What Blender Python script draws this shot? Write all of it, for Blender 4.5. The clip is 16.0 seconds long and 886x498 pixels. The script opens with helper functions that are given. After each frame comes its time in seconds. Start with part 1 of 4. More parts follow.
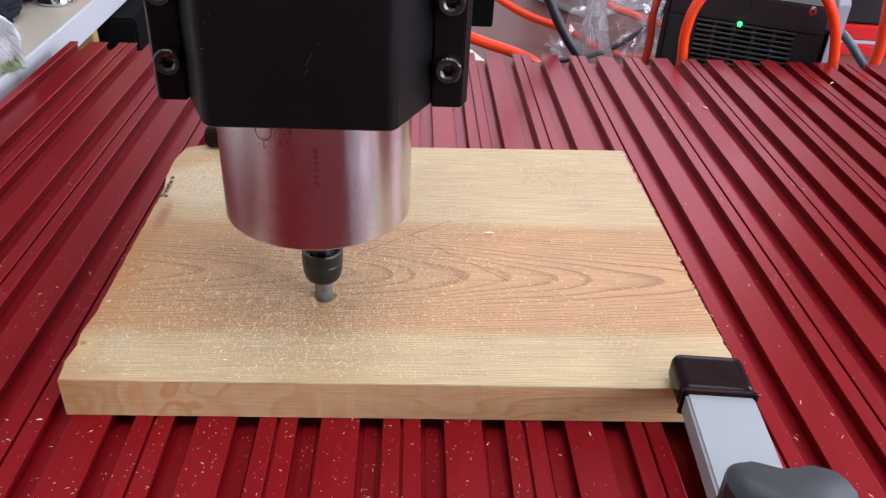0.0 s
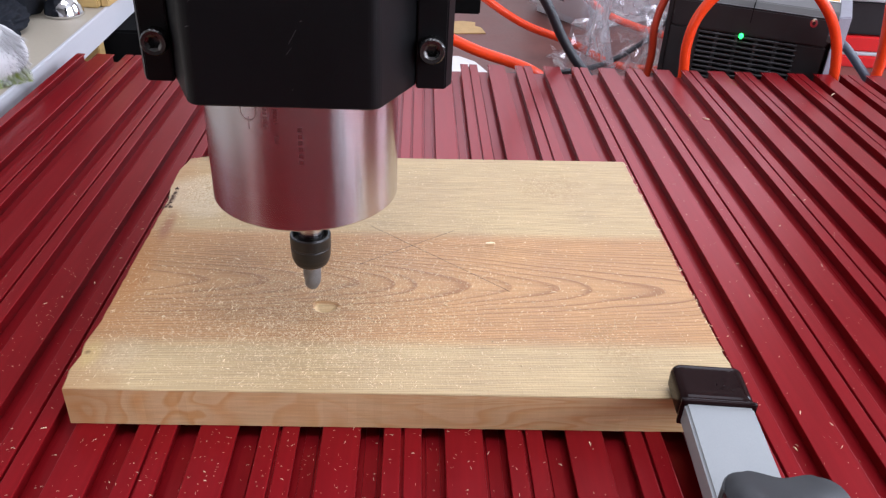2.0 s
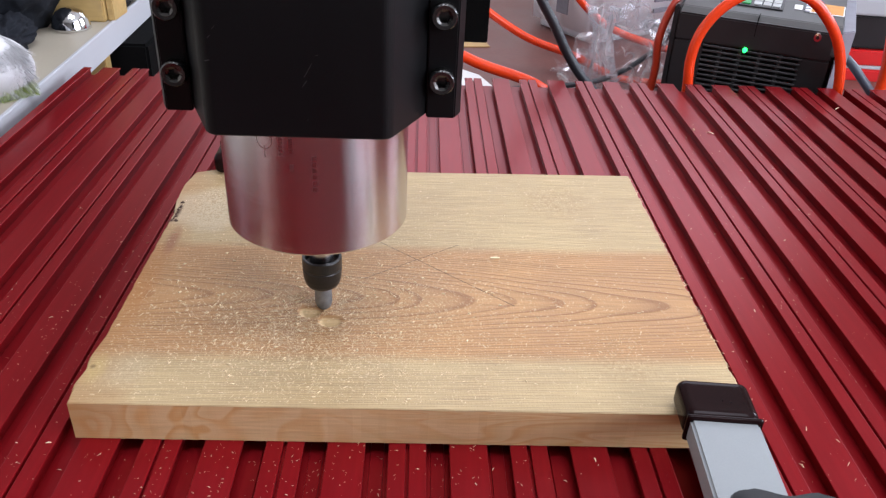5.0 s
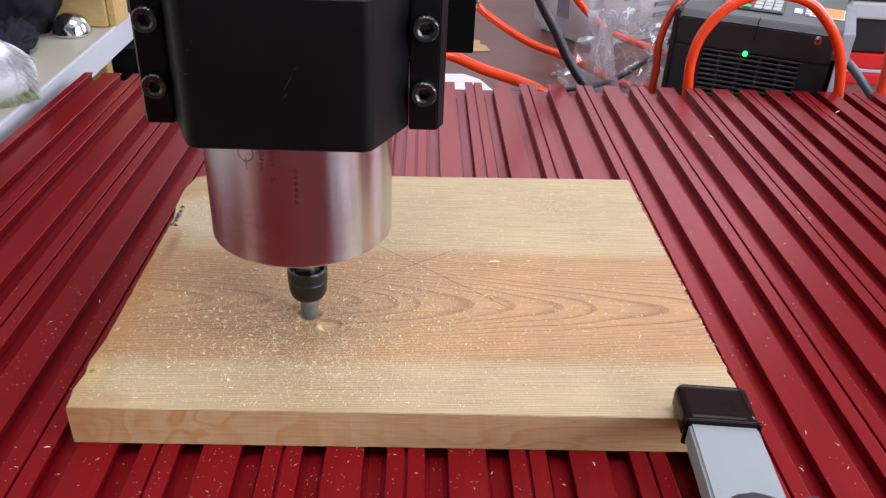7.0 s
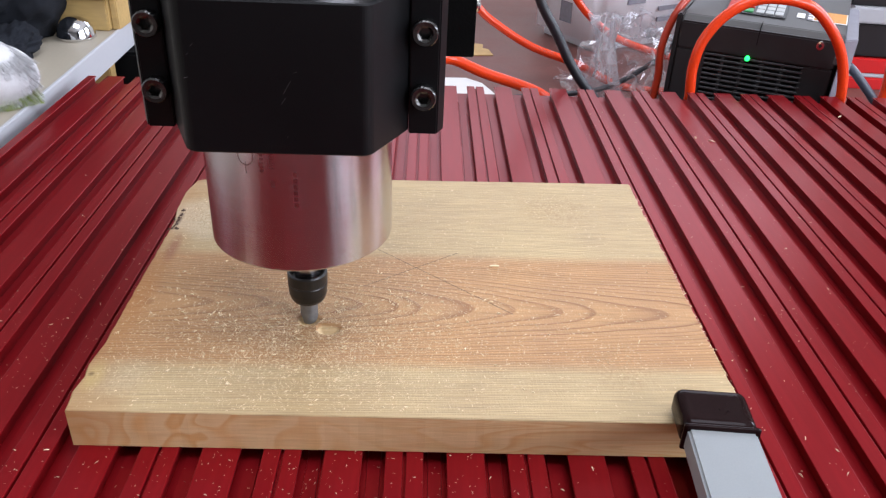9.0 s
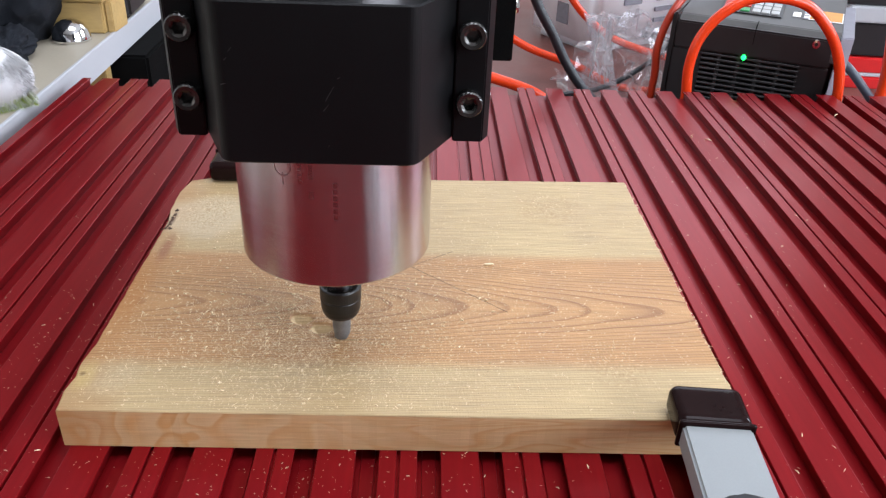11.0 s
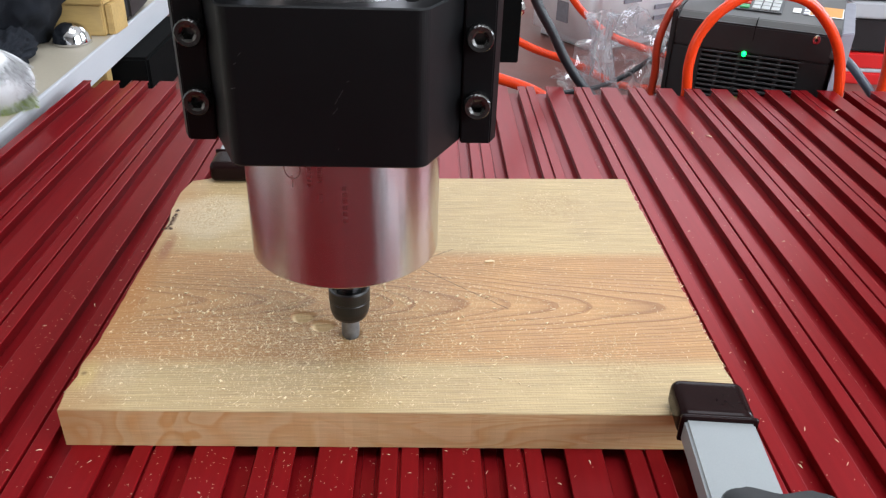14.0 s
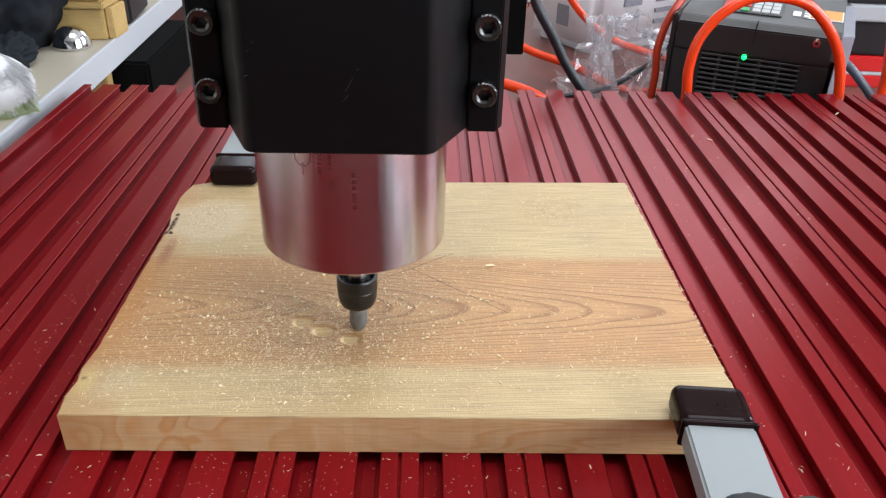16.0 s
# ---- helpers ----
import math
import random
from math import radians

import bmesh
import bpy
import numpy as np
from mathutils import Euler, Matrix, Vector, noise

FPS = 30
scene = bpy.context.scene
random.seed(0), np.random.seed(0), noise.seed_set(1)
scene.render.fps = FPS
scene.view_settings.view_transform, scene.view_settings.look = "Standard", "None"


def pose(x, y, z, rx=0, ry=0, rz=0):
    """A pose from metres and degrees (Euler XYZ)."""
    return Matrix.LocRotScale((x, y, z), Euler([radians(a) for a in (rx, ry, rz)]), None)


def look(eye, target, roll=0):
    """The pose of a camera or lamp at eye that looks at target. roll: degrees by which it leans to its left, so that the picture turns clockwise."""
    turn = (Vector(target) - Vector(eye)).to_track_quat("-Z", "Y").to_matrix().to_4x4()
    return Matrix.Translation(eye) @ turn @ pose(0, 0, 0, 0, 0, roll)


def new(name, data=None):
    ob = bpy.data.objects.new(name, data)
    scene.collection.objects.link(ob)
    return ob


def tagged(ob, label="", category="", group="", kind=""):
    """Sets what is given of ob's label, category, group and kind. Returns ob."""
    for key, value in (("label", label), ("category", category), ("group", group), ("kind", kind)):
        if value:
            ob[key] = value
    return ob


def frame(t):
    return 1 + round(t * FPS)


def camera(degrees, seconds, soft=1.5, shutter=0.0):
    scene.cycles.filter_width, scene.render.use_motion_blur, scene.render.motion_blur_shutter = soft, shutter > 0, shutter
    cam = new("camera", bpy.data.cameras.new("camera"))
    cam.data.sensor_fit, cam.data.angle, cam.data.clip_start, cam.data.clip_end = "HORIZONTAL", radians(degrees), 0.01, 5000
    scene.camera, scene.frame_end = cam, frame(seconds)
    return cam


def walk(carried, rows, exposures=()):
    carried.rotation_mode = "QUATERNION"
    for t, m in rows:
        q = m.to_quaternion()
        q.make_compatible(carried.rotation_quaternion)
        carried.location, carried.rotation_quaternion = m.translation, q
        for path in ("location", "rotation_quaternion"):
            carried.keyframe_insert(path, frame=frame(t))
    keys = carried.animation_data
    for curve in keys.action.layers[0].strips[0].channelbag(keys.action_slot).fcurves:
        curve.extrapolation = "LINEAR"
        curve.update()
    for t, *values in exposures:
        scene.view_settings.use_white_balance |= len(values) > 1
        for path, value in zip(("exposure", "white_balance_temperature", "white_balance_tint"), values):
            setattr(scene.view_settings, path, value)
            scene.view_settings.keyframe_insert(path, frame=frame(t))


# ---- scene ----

cam = camera(58.5, 16.0, soft=1.3)
PATH = [
    (0, (-0.0054, -0.2474, 0.2421), (0.0565, 0.5953, -0.2927), 3.21),
    (0.5, (-0.0053, -0.2478, 0.2429), (0.0551, 0.5962, -0.2900), 3.17),
    (1, (-0.0055, -0.2477, 0.2434), (0.0542, 0.5977, -0.2875), 3.22),
    (1.5, (-0.0067, -0.2479, 0.2444), (0.0544, 0.5990, -0.2839), 3.32),
    (2, (-0.0041, -0.2501, 0.2439), (0.0521, 0.5998, -0.2801), 3.03),
    (2.5, (-0.0049, -0.2496, 0.2441), (0.0515, 0.6019, -0.2773), 3.02),
    (3, (-0.0042, -0.2494, 0.2445), (0.0520, 0.6031, -0.2752), 3.08),
    (3.5, (-0.0055, -0.2491, 0.2450), (0.0502, 0.6033, -0.2749), 3.15),
    (4, (-0.0052, -0.2497, 0.2452), (0.0474, 0.6047, -0.2716), 3.04),
    (6.5, (-0.0041, -0.2494, 0.2454), (0.0465, 0.6100, -0.2633), 2.88),
    (7, (-0.0031, -0.2499, 0.2454), (0.0454, 0.6106, -0.2618), 2.75),
    (7.5, (-0.0031, -0.2501, 0.2454), (0.0445, 0.6108, -0.2612), 2.76),
    (8, (-0.0043, -0.2497, 0.2456), (0.0434, 0.6113, -0.2608), 2.94),
    (8.5, (-0.0043, -0.2498, 0.2456), (0.0432, 0.6123, -0.2588), 2.95),
    (9, (-0.0013, -0.2500, 0.2459), (0.0428, 0.6128, -0.2577), 2.76),
    (11.5, (0.0017, -0.2497, 0.2422), (0.0452, 0.6156, -0.2571), 2.37),
    (12, (0.0014, -0.2495, 0.2428), (0.0411, 0.6156, -0.2571), 2.18),
    (12.5, (0.0000, -0.2491, 0.2425), (0.0407, 0.6150, -0.2590), 2.27),
    (13, (0.0016, -0.2494, 0.2416), (0.0434, 0.6154, -0.2588), 2.16),
    (13.5, (0.0023, -0.2496, 0.2412), (0.0432, 0.6160, -0.2578), 1.97),
    (14, (0.0029, -0.2506, 0.2408), (0.0439, 0.6154, -0.2577), 1.86),
    (14.5, (0.0035, -0.2506, 0.2419), (0.0445, 0.6148, -0.2574), 1.95),
    (15, (0.0040, -0.2512, 0.2416), (0.0442, 0.6154, -0.2557), 1.83),
    (15.5, (0.0043, -0.2515, 0.2412), (0.0430, 0.6163, -0.2542), 1.70),
    (16, (0.0031, -0.2501, 0.2414), (0.0434, 0.6176, -0.2541), 1.79),
]
walk(cam, [(t, look(eye, target, roll)) for t, eye, target, roll in PATH], exposures=[(0, -0.18, 6110, 21), (3, -0.24, 6150, 20), (4, -0.27, 6190, 19), (9, -0.26, 6190, 18), (11.5, -0.17, 6230, 14), (16, -0.18, 6340, 11)])

# place of the cutter's tip, second by second
HEAD = [
    (0, -0.0382, 0.0607, 0.0163), (0.5, -0.0324, 0.0569, 0.0206), (1, -0.0382, 0.0606, 0.0166), (1.5, -0.0385, 0.0623, 0.0256),
    (2, -0.0448, 0.0659, 0.0268), (2.5, -0.0471, 0.0668, 0.0221), (3, -0.0471, 0.0692, 0.0183), (3.5, -0.0507, 0.0711, 0.0190),
    (4, -0.0485, 0.0671, 0.0186), (4.2, -0.0473, 0.0672, 0.0183),
    (6.3, -0.0387, 0.0795, 0.0209), (6.5, -0.0403, 0.0783, 0.0204), (7, -0.0488, 0.0689, 0.0167), (7.5, -0.0543, 0.0743, 0.0208),
    (8, -0.0492, 0.0688, 0.0168), (8.5, -0.0446, 0.0648, 0.0202), (9, -0.0486, 0.0687, 0.0170), (9.2, -0.0484, 0.0665, 0.0222),
    (9.5, -0.0480, 0.0668, 0.0262), (10, -0.0440, 0.0630, 0.0266), (10.5, -0.0365, 0.0577, 0.0222), (11, -0.0285, 0.0530, 0.0189), (11.3, -0.0246, 0.0517, 0.0186), (11.5, -0.0221, 0.0514, 0.0184),
    (12, -0.0234, 0.0568, 0.0188), (12.5, -0.0287, 0.0544, 0.0195), (13, -0.0284, 0.0560, 0.0267), (13.5, -0.0251, 0.0548, 0.0236),
    (14, -0.0248, 0.0535, 0.0163), (14.5, -0.0189, 0.0514, 0.0204), (15, -0.0248, 0.0542, 0.0168), (15.5, -0.0195, 0.0655, 0.0202),
    (16, -0.0217, 0.0613, 0.0200),
]

# ---- light: daylight through unseen wall windows of a workshop, and two added fill lamps ----
world = bpy.data.worlds.new("sky")
scene.world = world
world.use_nodes = True
wn = world.node_tree.nodes
sky = wn.new("ShaderNodeTexSky")
sky.sky_type, sky.sun_disc, sky.sun_elevation, sky.sun_rotation = "NISHITA", False, radians(38), radians(120)
world.node_tree.links.new(sky.outputs[0], wn["Background"].inputs[0])
wn["Background"].inputs[1].default_value = 0.12


def area_lamp(name, eye, target, w, h, watts, colour):
    lamp = bpy.data.lights.new(name, "AREA")
    lamp.shape, lamp.size, lamp.size_y, lamp.energy, lamp.color = "RECTANGLE", w, h, watts, colour
    ob = new(name, lamp)
    ob.matrix_world = look(eye, target)
    return ob


area_lamp("window_light_east", (2.12, -1.2, 0.95), (0, -0.2, 0.1), 1.7, 1.15, 72, (0.90, 0.955, 1.0))
area_lamp("window_light_northeast", (2.12, 0.95, 0.9), (0.3, 0.7, 0.0), 0.78, 0.88, 34, (0.82, 0.92, 1.0))
# overhead fill lamp, added with its ceiling opening; no roof window is known
area_lamp("overhead_fill_lamp", (0.25, -0.1, 1.62), (0.25, -0.09, 0.0), 0.96, 0.86, 23, (0.92, 0.965, 1.0))
# warm fill lamp, added to lift the board's front; not a known window
area_lamp("fill_lamp_southwest", (-2.12, -1.25, 0.75), (0, 0, 0.1), 0.6, 1.0, 5, (1.0, 0.86, 0.76))
area_lamp("window_light_north", (0.35, 2.12, 1.1), (0.2, 0, 0.3), 1.9, 0.8, 17, (0.90, 0.96, 1.0))
area_lamp("window_light_west", (-2.12, 0.42, 0.9), (0, 0.1, 0.2), 0.6, 0.95, 4, (0.87, 0.945, 1.0))

# ---- materials ----


def material(name, colour, rough=0.5, metal=0.0, spec=0.5):
    m = bpy.data.materials.new(name)
    m.use_nodes = True
    b = m.node_tree.nodes["Principled BSDF"]
    b.inputs["Base Color"].default_value = (*colour, 1)
    b.inputs["Roughness"].default_value = rough
    b.inputs["Metallic"].default_value = metal
    b.inputs["Specular IOR Level"].default_value = spec
    return m


def node(m, kind, **inputs):
    n = m.node_tree.nodes.new(kind)
    for key, value in inputs.items():
        n.inputs[key].default_value = value
    return n


def link(m, a, b):
    m.node_tree.links.new(a, b)


def ramp(m, source, stops):
    r = m.node_tree.nodes.new("ShaderNodeValToRGB")
    while len(r.color_ramp.elements) < len(stops):
        r.color_ramp.elements.new(0.5)
    for e, (p, c) in zip(r.color_ramp.elements, stops):
        e.position, e.color = p, (*c, 1) if len(c) == 3 else c
    link(m, source, r.inputs[0])
    return r.outputs[0]


def grey(v):
    return (v, v, v)


def vary(m, colour, amount=0.25, scale=40, fine=400, bump=0.1, sheen=None, depth=0.001, stretch=(1, 1, 1)):
    """Two scales of tone, gloss and relief in object space."""
    b = m.node_tree.nodes["Principled BSDF"]
    tc = m.node_tree.nodes.new("ShaderNodeTexCoord")
    mp = node(m, "ShaderNodeMapping", Scale=stretch)
    link(m, tc.outputs["Object"], mp.inputs[0])
    big = node(m, "ShaderNodeTexNoise", Scale=scale, Detail=4.0)
    small = node(m, "ShaderNodeTexNoise", Scale=fine, Detail=3.0)
    link(m, mp.outputs[0], big.inputs["Vector"])
    link(m, mp.outputs[0], small.inputs["Vector"])
    mix = node(m, "ShaderNodeMix", Factor=0.4)
    mix.data_type = "FLOAT"
    link(m, big.outputs[0], mix.inputs[2])
    link(m, small.outputs[0], mix.inputs[3])
    lo, hi = tuple(c * (1 - amount) for c in colour), tuple(min(1, c * (1 + amount)) for c in colour)
    link(m, ramp(m, mix.outputs[0], [(0.3, lo), (0.7, hi)]), b.inputs["Base Color"])
    if sheen:
        link(m, ramp(m, big.outputs[0], [(0.3, grey(sheen[0])), (0.7, grey(sheen[1]))]), b.inputs["Roughness"])
    bp = node(m, "ShaderNodeBump", Strength=bump, Distance=depth)
    link(m, small.outputs[0], bp.inputs["Height"])
    link(m, bp.outputs[0], b.inputs["Normal"])
    return m


def painted(name, colour, rough=0.5, metal=0.0, spec=0.5, **kw):
    return vary(material(name, colour, rough, metal, spec), colour, **kw)


RED = painted("red_anodised_aluminium", (0.222, 0.0062, 0.0092), 0.4, 0.3, 0.17, amount=0.2, scale=9, fine=260, bump=0.05,
              sheen=(0.25, 0.36), depth=0.0004, stretch=(1, 0.06, 1))
BLACK_ALU = painted("black_anodised_aluminium", (0.0030, 0.0031, 0.0036), 0.46, 0.0, 0.21, amount=0.25, scale=20, fine=900, bump=0.06,
                    sheen=(0.42, 0.49), depth=0.0003)
BLACK_STEEL = painted("black_oxide_steel", (0.085, 0.083, 0.080), 0.27, 0.9, 0.6, amount=0.3, scale=300, fine=1500, bump=0.08, depth=0.0002)
BLACK_PLASTIC = painted("glossy_black_plastic", (0.012, 0.005, 0.005), 0.12, 0.0, 0.1, amount=0.3, scale=60, fine=700, bump=0.02, depth=0.0003)
KNOB_BLACK = painted("matt_black_moulded_plastic", (0.022, 0.023, 0.025), 0.5, amount=0.2, scale=150, fine=1800, bump=0.12, depth=0.0003)
NUT_BLACK = painted("blackened_steel", (0.008, 0.008, 0.008), 0.36, 0.0, 0.45, amount=0.3, scale=200, fine=1800, bump=0.08, depth=0.0002)
RUBBER = painted("black_rubber_sheath", (0.016, 0.018, 0.022), 0.42, amount=0.2, scale=90, fine=900, bump=0.08)
GREY_RUBBER = painted("grey_rubber_sheath", (0.07, 0.085, 0.11), 0.42, amount=0.2, scale=90, fine=900, bump=0.08)
CLAMP_GREY = painted("silver_powder_coat", (0.275, 0.292, 0.295), 0.45, 0.0, 0.4, amount=0.06, scale=30, fine=1500, bump=0.06, depth=0.0002)
HOSE = painted("orange_polyurethane", (0.82, 0.055, 0.008), 0.25, amount=0.1, scale=40, fine=400, bump=0.02)
HOSE_DARK = painted("red_polyurethane", (0.42, 0.035, 0.012), 0.3, amount=0.15, scale=40, fine=400, bump=0.02)
VFD_BLACK = painted("inverter_black_plastic", (0.016, 0.015, 0.016), 0.45, amount=0.2, scale=60, fine=1500, bump=0.12, depth=0.0003)
VFD_SLAT = painted("inverter_vent_plastic", (0.026, 0.025, 0.026), 0.5, amount=0.15, scale=60, fine=1500, bump=0.1, depth=0.0003)
VFD_GREY = painted("inverter_grey_plastic", (0.070, 0.068, 0.066), 0.5, amount=0.1, scale=60, fine=1500, bump=0.12, depth=0.0003)
VFD_SIDE = painted("inverter_heatsink", (0.24, 0.24, 0.28), 0.42, 0.0, amount=0.15, scale=60, fine=800, bump=0.06)
KEY_GREY = painted("key_grey", (0.42, 0.43, 0.42), 0.5, amount=0.08, scale=200, fine=1500, bump=0.03)
KEY_RED = painted("key_red", (0.5, 0.03, 0.02), 0.45, amount=0.08, scale=200, fine=1500, bump=0.03)
KEY_GREEN = painted("key_green", (0.03, 0.28, 0.08), 0.45, amount=0.08, scale=200, fine=1500, bump=0.03)
AMBER = painted("amber_label", (0.62, 0.27, 0.05), 0.5, amount=0.15, scale=120, fine=900, bump=0.03)
PAPER = painted("white_paper", (0.78, 0.77, 0.75), 0.7, amount=0.04, scale=30, fine=900, bump=0.06)
KRAFT = painted("tan_scrap_paper", (0.52, 0.33, 0.13), 0.7, amount=0.15, scale=80, fine=900, bump=0.2)
INK = painted("grey_ink", (0.22, 0.22, 0.25), 0.6, amount=0.2, scale=200, fine=900, bump=0.02)
BENCH = painted("brown_laminate", (0.17, 0.068, 0.056), 0.3, 0.0, 0.22, amount=0.18, scale=14, fine=300, bump=0.03, sheen=(0.34, 0.46))
SHELF_TOP = painted("beige_laminate", (0.41, 0.365, 0.285), 0.5, amount=0.06, scale=14, fine=300, bump=0.04)
WHITE_EDGE = painted("white_laminate_edge", (0.50, 0.515, 0.54), 0.45, amount=0.03, scale=14, fine=300, bump=0.03)
YELLOW_WOOD = painted("varnished_pine", (0.50, 0.34, 0.13), 0.42, amount=0.22, scale=30, fine=260, bump=0.1, stretch=(0.15, 1, 1))
CLOTH = painted("dark_navy_cloth", (0.014, 0.016, 0.021), 0.9, 0.0, 0.2, amount=0.35, scale=60, fine=1600, bump=0.5, depth=0.002)
CHROME = material("polished_chrome", (0.75, 0.76, 0.77), 0.08, 1.0)
BRISTLE = painted("white_bristle", (0.66, 0.66, 0.67), 0.7, amount=0.06, scale=200, fine=900, bump=0.2)
BRISTLE_GREEN = painted("green_bristle", (0.40, 0.50, 0.12), 0.7, amount=0.1, scale=200, fine=900, bump=0.2)
CHEST_RED = painted("red_enamel", (0.66, 0.020, 0.02), 0.28, amount=0.08, scale=20, fine=500, bump=0.03)
CHEST_BLACK = painted("black_enamel", (0.015, 0.015, 0.017), 0.3, amount=0.2, scale=20, fine=500, bump=0.04)
DEEP_BLACK = painted("matt_deep_black", (0.004, 0.004, 0.004), 0.9, 0.0, 0.05, amount=0.2, scale=50, fine=900, bump=0.2)
CHIP = painted("pale_wood_shaving", (0.87, 0.71, 0.46), 0.7, amount=0.12, scale=500, fine=3000, bump=0.1)
BARK = painted("dark_bark", (0.055, 0.025, 0.012), 0.8, amount=0.4, scale=300, fine=2000, bump=0.4)
PENCIL = material("pencil_graphite", (0.085, 0.055, 0.035), 0.5)
ENGRAVED = painted("dark_laser_etching", (0.40, 0.33, 0.33), 0.28, 1.0, amount=0.3, scale=500, fine=3000, bump=0.02)
WALL = painted("cream_wall_paint", (0.66, 0.64, 0.60), 0.8, amount=0.05, scale=3, fine=200, bump=0.1)
WALL_DARK = painted("taupe_wall_paint", (0.16, 0.148, 0.142), 0.8, amount=0.1, scale=3, fine=200, bump=0.1)
CEILING = painted("white_ceiling_paint", (0.78, 0.78, 0.76), 0.85, amount=0.03, scale=3, fine=200, bump=0.1)
FLOOR = painted("grey_concrete", (0.24, 0.23, 0.22), 0.7, amount=0.2, scale=4, fine=120, bump=0.2)
BIN = painted("milky_plastic", (0.95, 0.95, 0.97), 0.32, amount=0.02, scale=12, fine=200, bump=0.02)
nt = BIN.node_tree
through_light = node(BIN, "ShaderNodeBsdfTranslucent", Color=(0.95, 0.95, 0.97, 1))
bin_mix = node(BIN, "ShaderNodeMixShader", Fac=0.22)
link(BIN, nt.nodes["Principled BSDF"].outputs[0], bin_mix.inputs[1])
link(BIN, through_light.outputs[0], bin_mix.inputs[2])
link(BIN, bin_mix.outputs[0], nt.nodes["Material Output"].inputs[0])


def turned_steel():
    """Fine turning rings round the spindle."""
    m = material("turned_steel", (0.60, 0.58, 0.60), 0.25, 1.0)
    b = m.node_tree.nodes["Principled BSDF"]
    tc = m.node_tree.nodes.new("ShaderNodeTexCoord")
    mp = node(m, "ShaderNodeMapping", Scale=(12, 12, 2600))
    link(m, tc.outputs["Object"], mp.inputs[0])
    n = node(m, "ShaderNodeTexNoise", Scale=1.0, Detail=3.0)
    link(m, mp.outputs[0], n.inputs["Vector"])
    link(m, ramp(m, n.outputs[0], [(0.3, grey(0.185)), (0.7, grey(0.21))]), b.inputs["Roughness"])
    link(m, ramp(m, n.outputs[0], [(0.3, (0.54, 0.525, 0.545)), (0.7, (0.59, 0.575, 0.595))]), b.inputs["Base Color"])
    b.inputs["Anisotropic"].default_value = 0.97
    b.inputs["Anisotropic Rotation"].default_value = 0.25
    tan = m.node_tree.nodes.new("ShaderNodeTangent")
    tan.direction_type, tan.axis = "RADIAL", "Z"
    link(m, tan.outputs[0], b.inputs["Tangent"])
    return m


STEEL = turned_steel()
CARBIDE = painted("grey_carbide", (0.20, 0.205, 0.21), 0.4, 0.5, amount=0.25, scale=300, fine=2000, bump=0.05, depth=0.0002)


def led_material():
    m = material("green_led", (0.03, 0.45, 0.12), 0.3)
    b = m.node_tree.nodes["Principled BSDF"]
    b.inputs["Emission Color"].default_value = (0.005, 0.9, 0.10, 1)
    b.inputs["Emission Strength"].default_value = 6.0
    return m


LED = led_material()


def film_material():
    """Thin crumpled clear film; its white highlight streaks are painted in as milky creases."""
    m = bpy.data.materials.new("clear_plastic_film")
    m.use_nodes = True
    nt = m.node_tree
    nt.nodes.remove(nt.nodes["Principled BSDF"])
    clear = node(m, "ShaderNodeBsdfTransparent", Color=(0.97, 0.97, 0.98, 1))
    gloss = node(m, "ShaderNodeBsdfGlossy", Color=(0.95, 0.95, 0.97, 1), Roughness=0.12)
    milk = node(m, "ShaderNodeBsdfTranslucent", Color=(0.95, 0.95, 0.97, 1))
    white = node(m, "ShaderNodeBsdfDiffuse", Color=(0.95, 0.95, 0.97, 1))
    a = node(m, "ShaderNodeMixShader", Fac=0.6)
    link(m, milk.outputs[0], a.inputs[1])
    link(m, white.outputs[0], a.inputs[2])
    c = node(m, "ShaderNodeMixShader", Fac=0.5)
    link(m, gloss.outputs[0], c.inputs[1])
    link(m, a.outputs[0], c.inputs[2])
    tc = nt.nodes.new("ShaderNodeTexCoord")
    n = node(m, "ShaderNodeTexNoise", Scale=15.0, Detail=2.0, Distortion=0.5)
    link(m, tc.outputs["Object"], n.inputs["Vector"])
    # bands of noise whiten the film where highlights would lie
    painted_streaks = ramp(m, n.outputs[0], [(0.30, grey(0.10)), (0.46, grey(0.16)), (0.50, grey(0.60)), (0.54, grey(0.16)), (0.75, grey(0.10))])
    mix = nt.nodes.new("ShaderNodeMixShader")
    link(m, painted_streaks, mix.inputs[0])
    link(m, clear.outputs[0], mix.inputs[1])
    link(m, c.outputs[0], mix.inputs[2])
    link(m, mix.outputs[0], nt.nodes["Material Output"].inputs[0])
    return m


FILM = film_material()


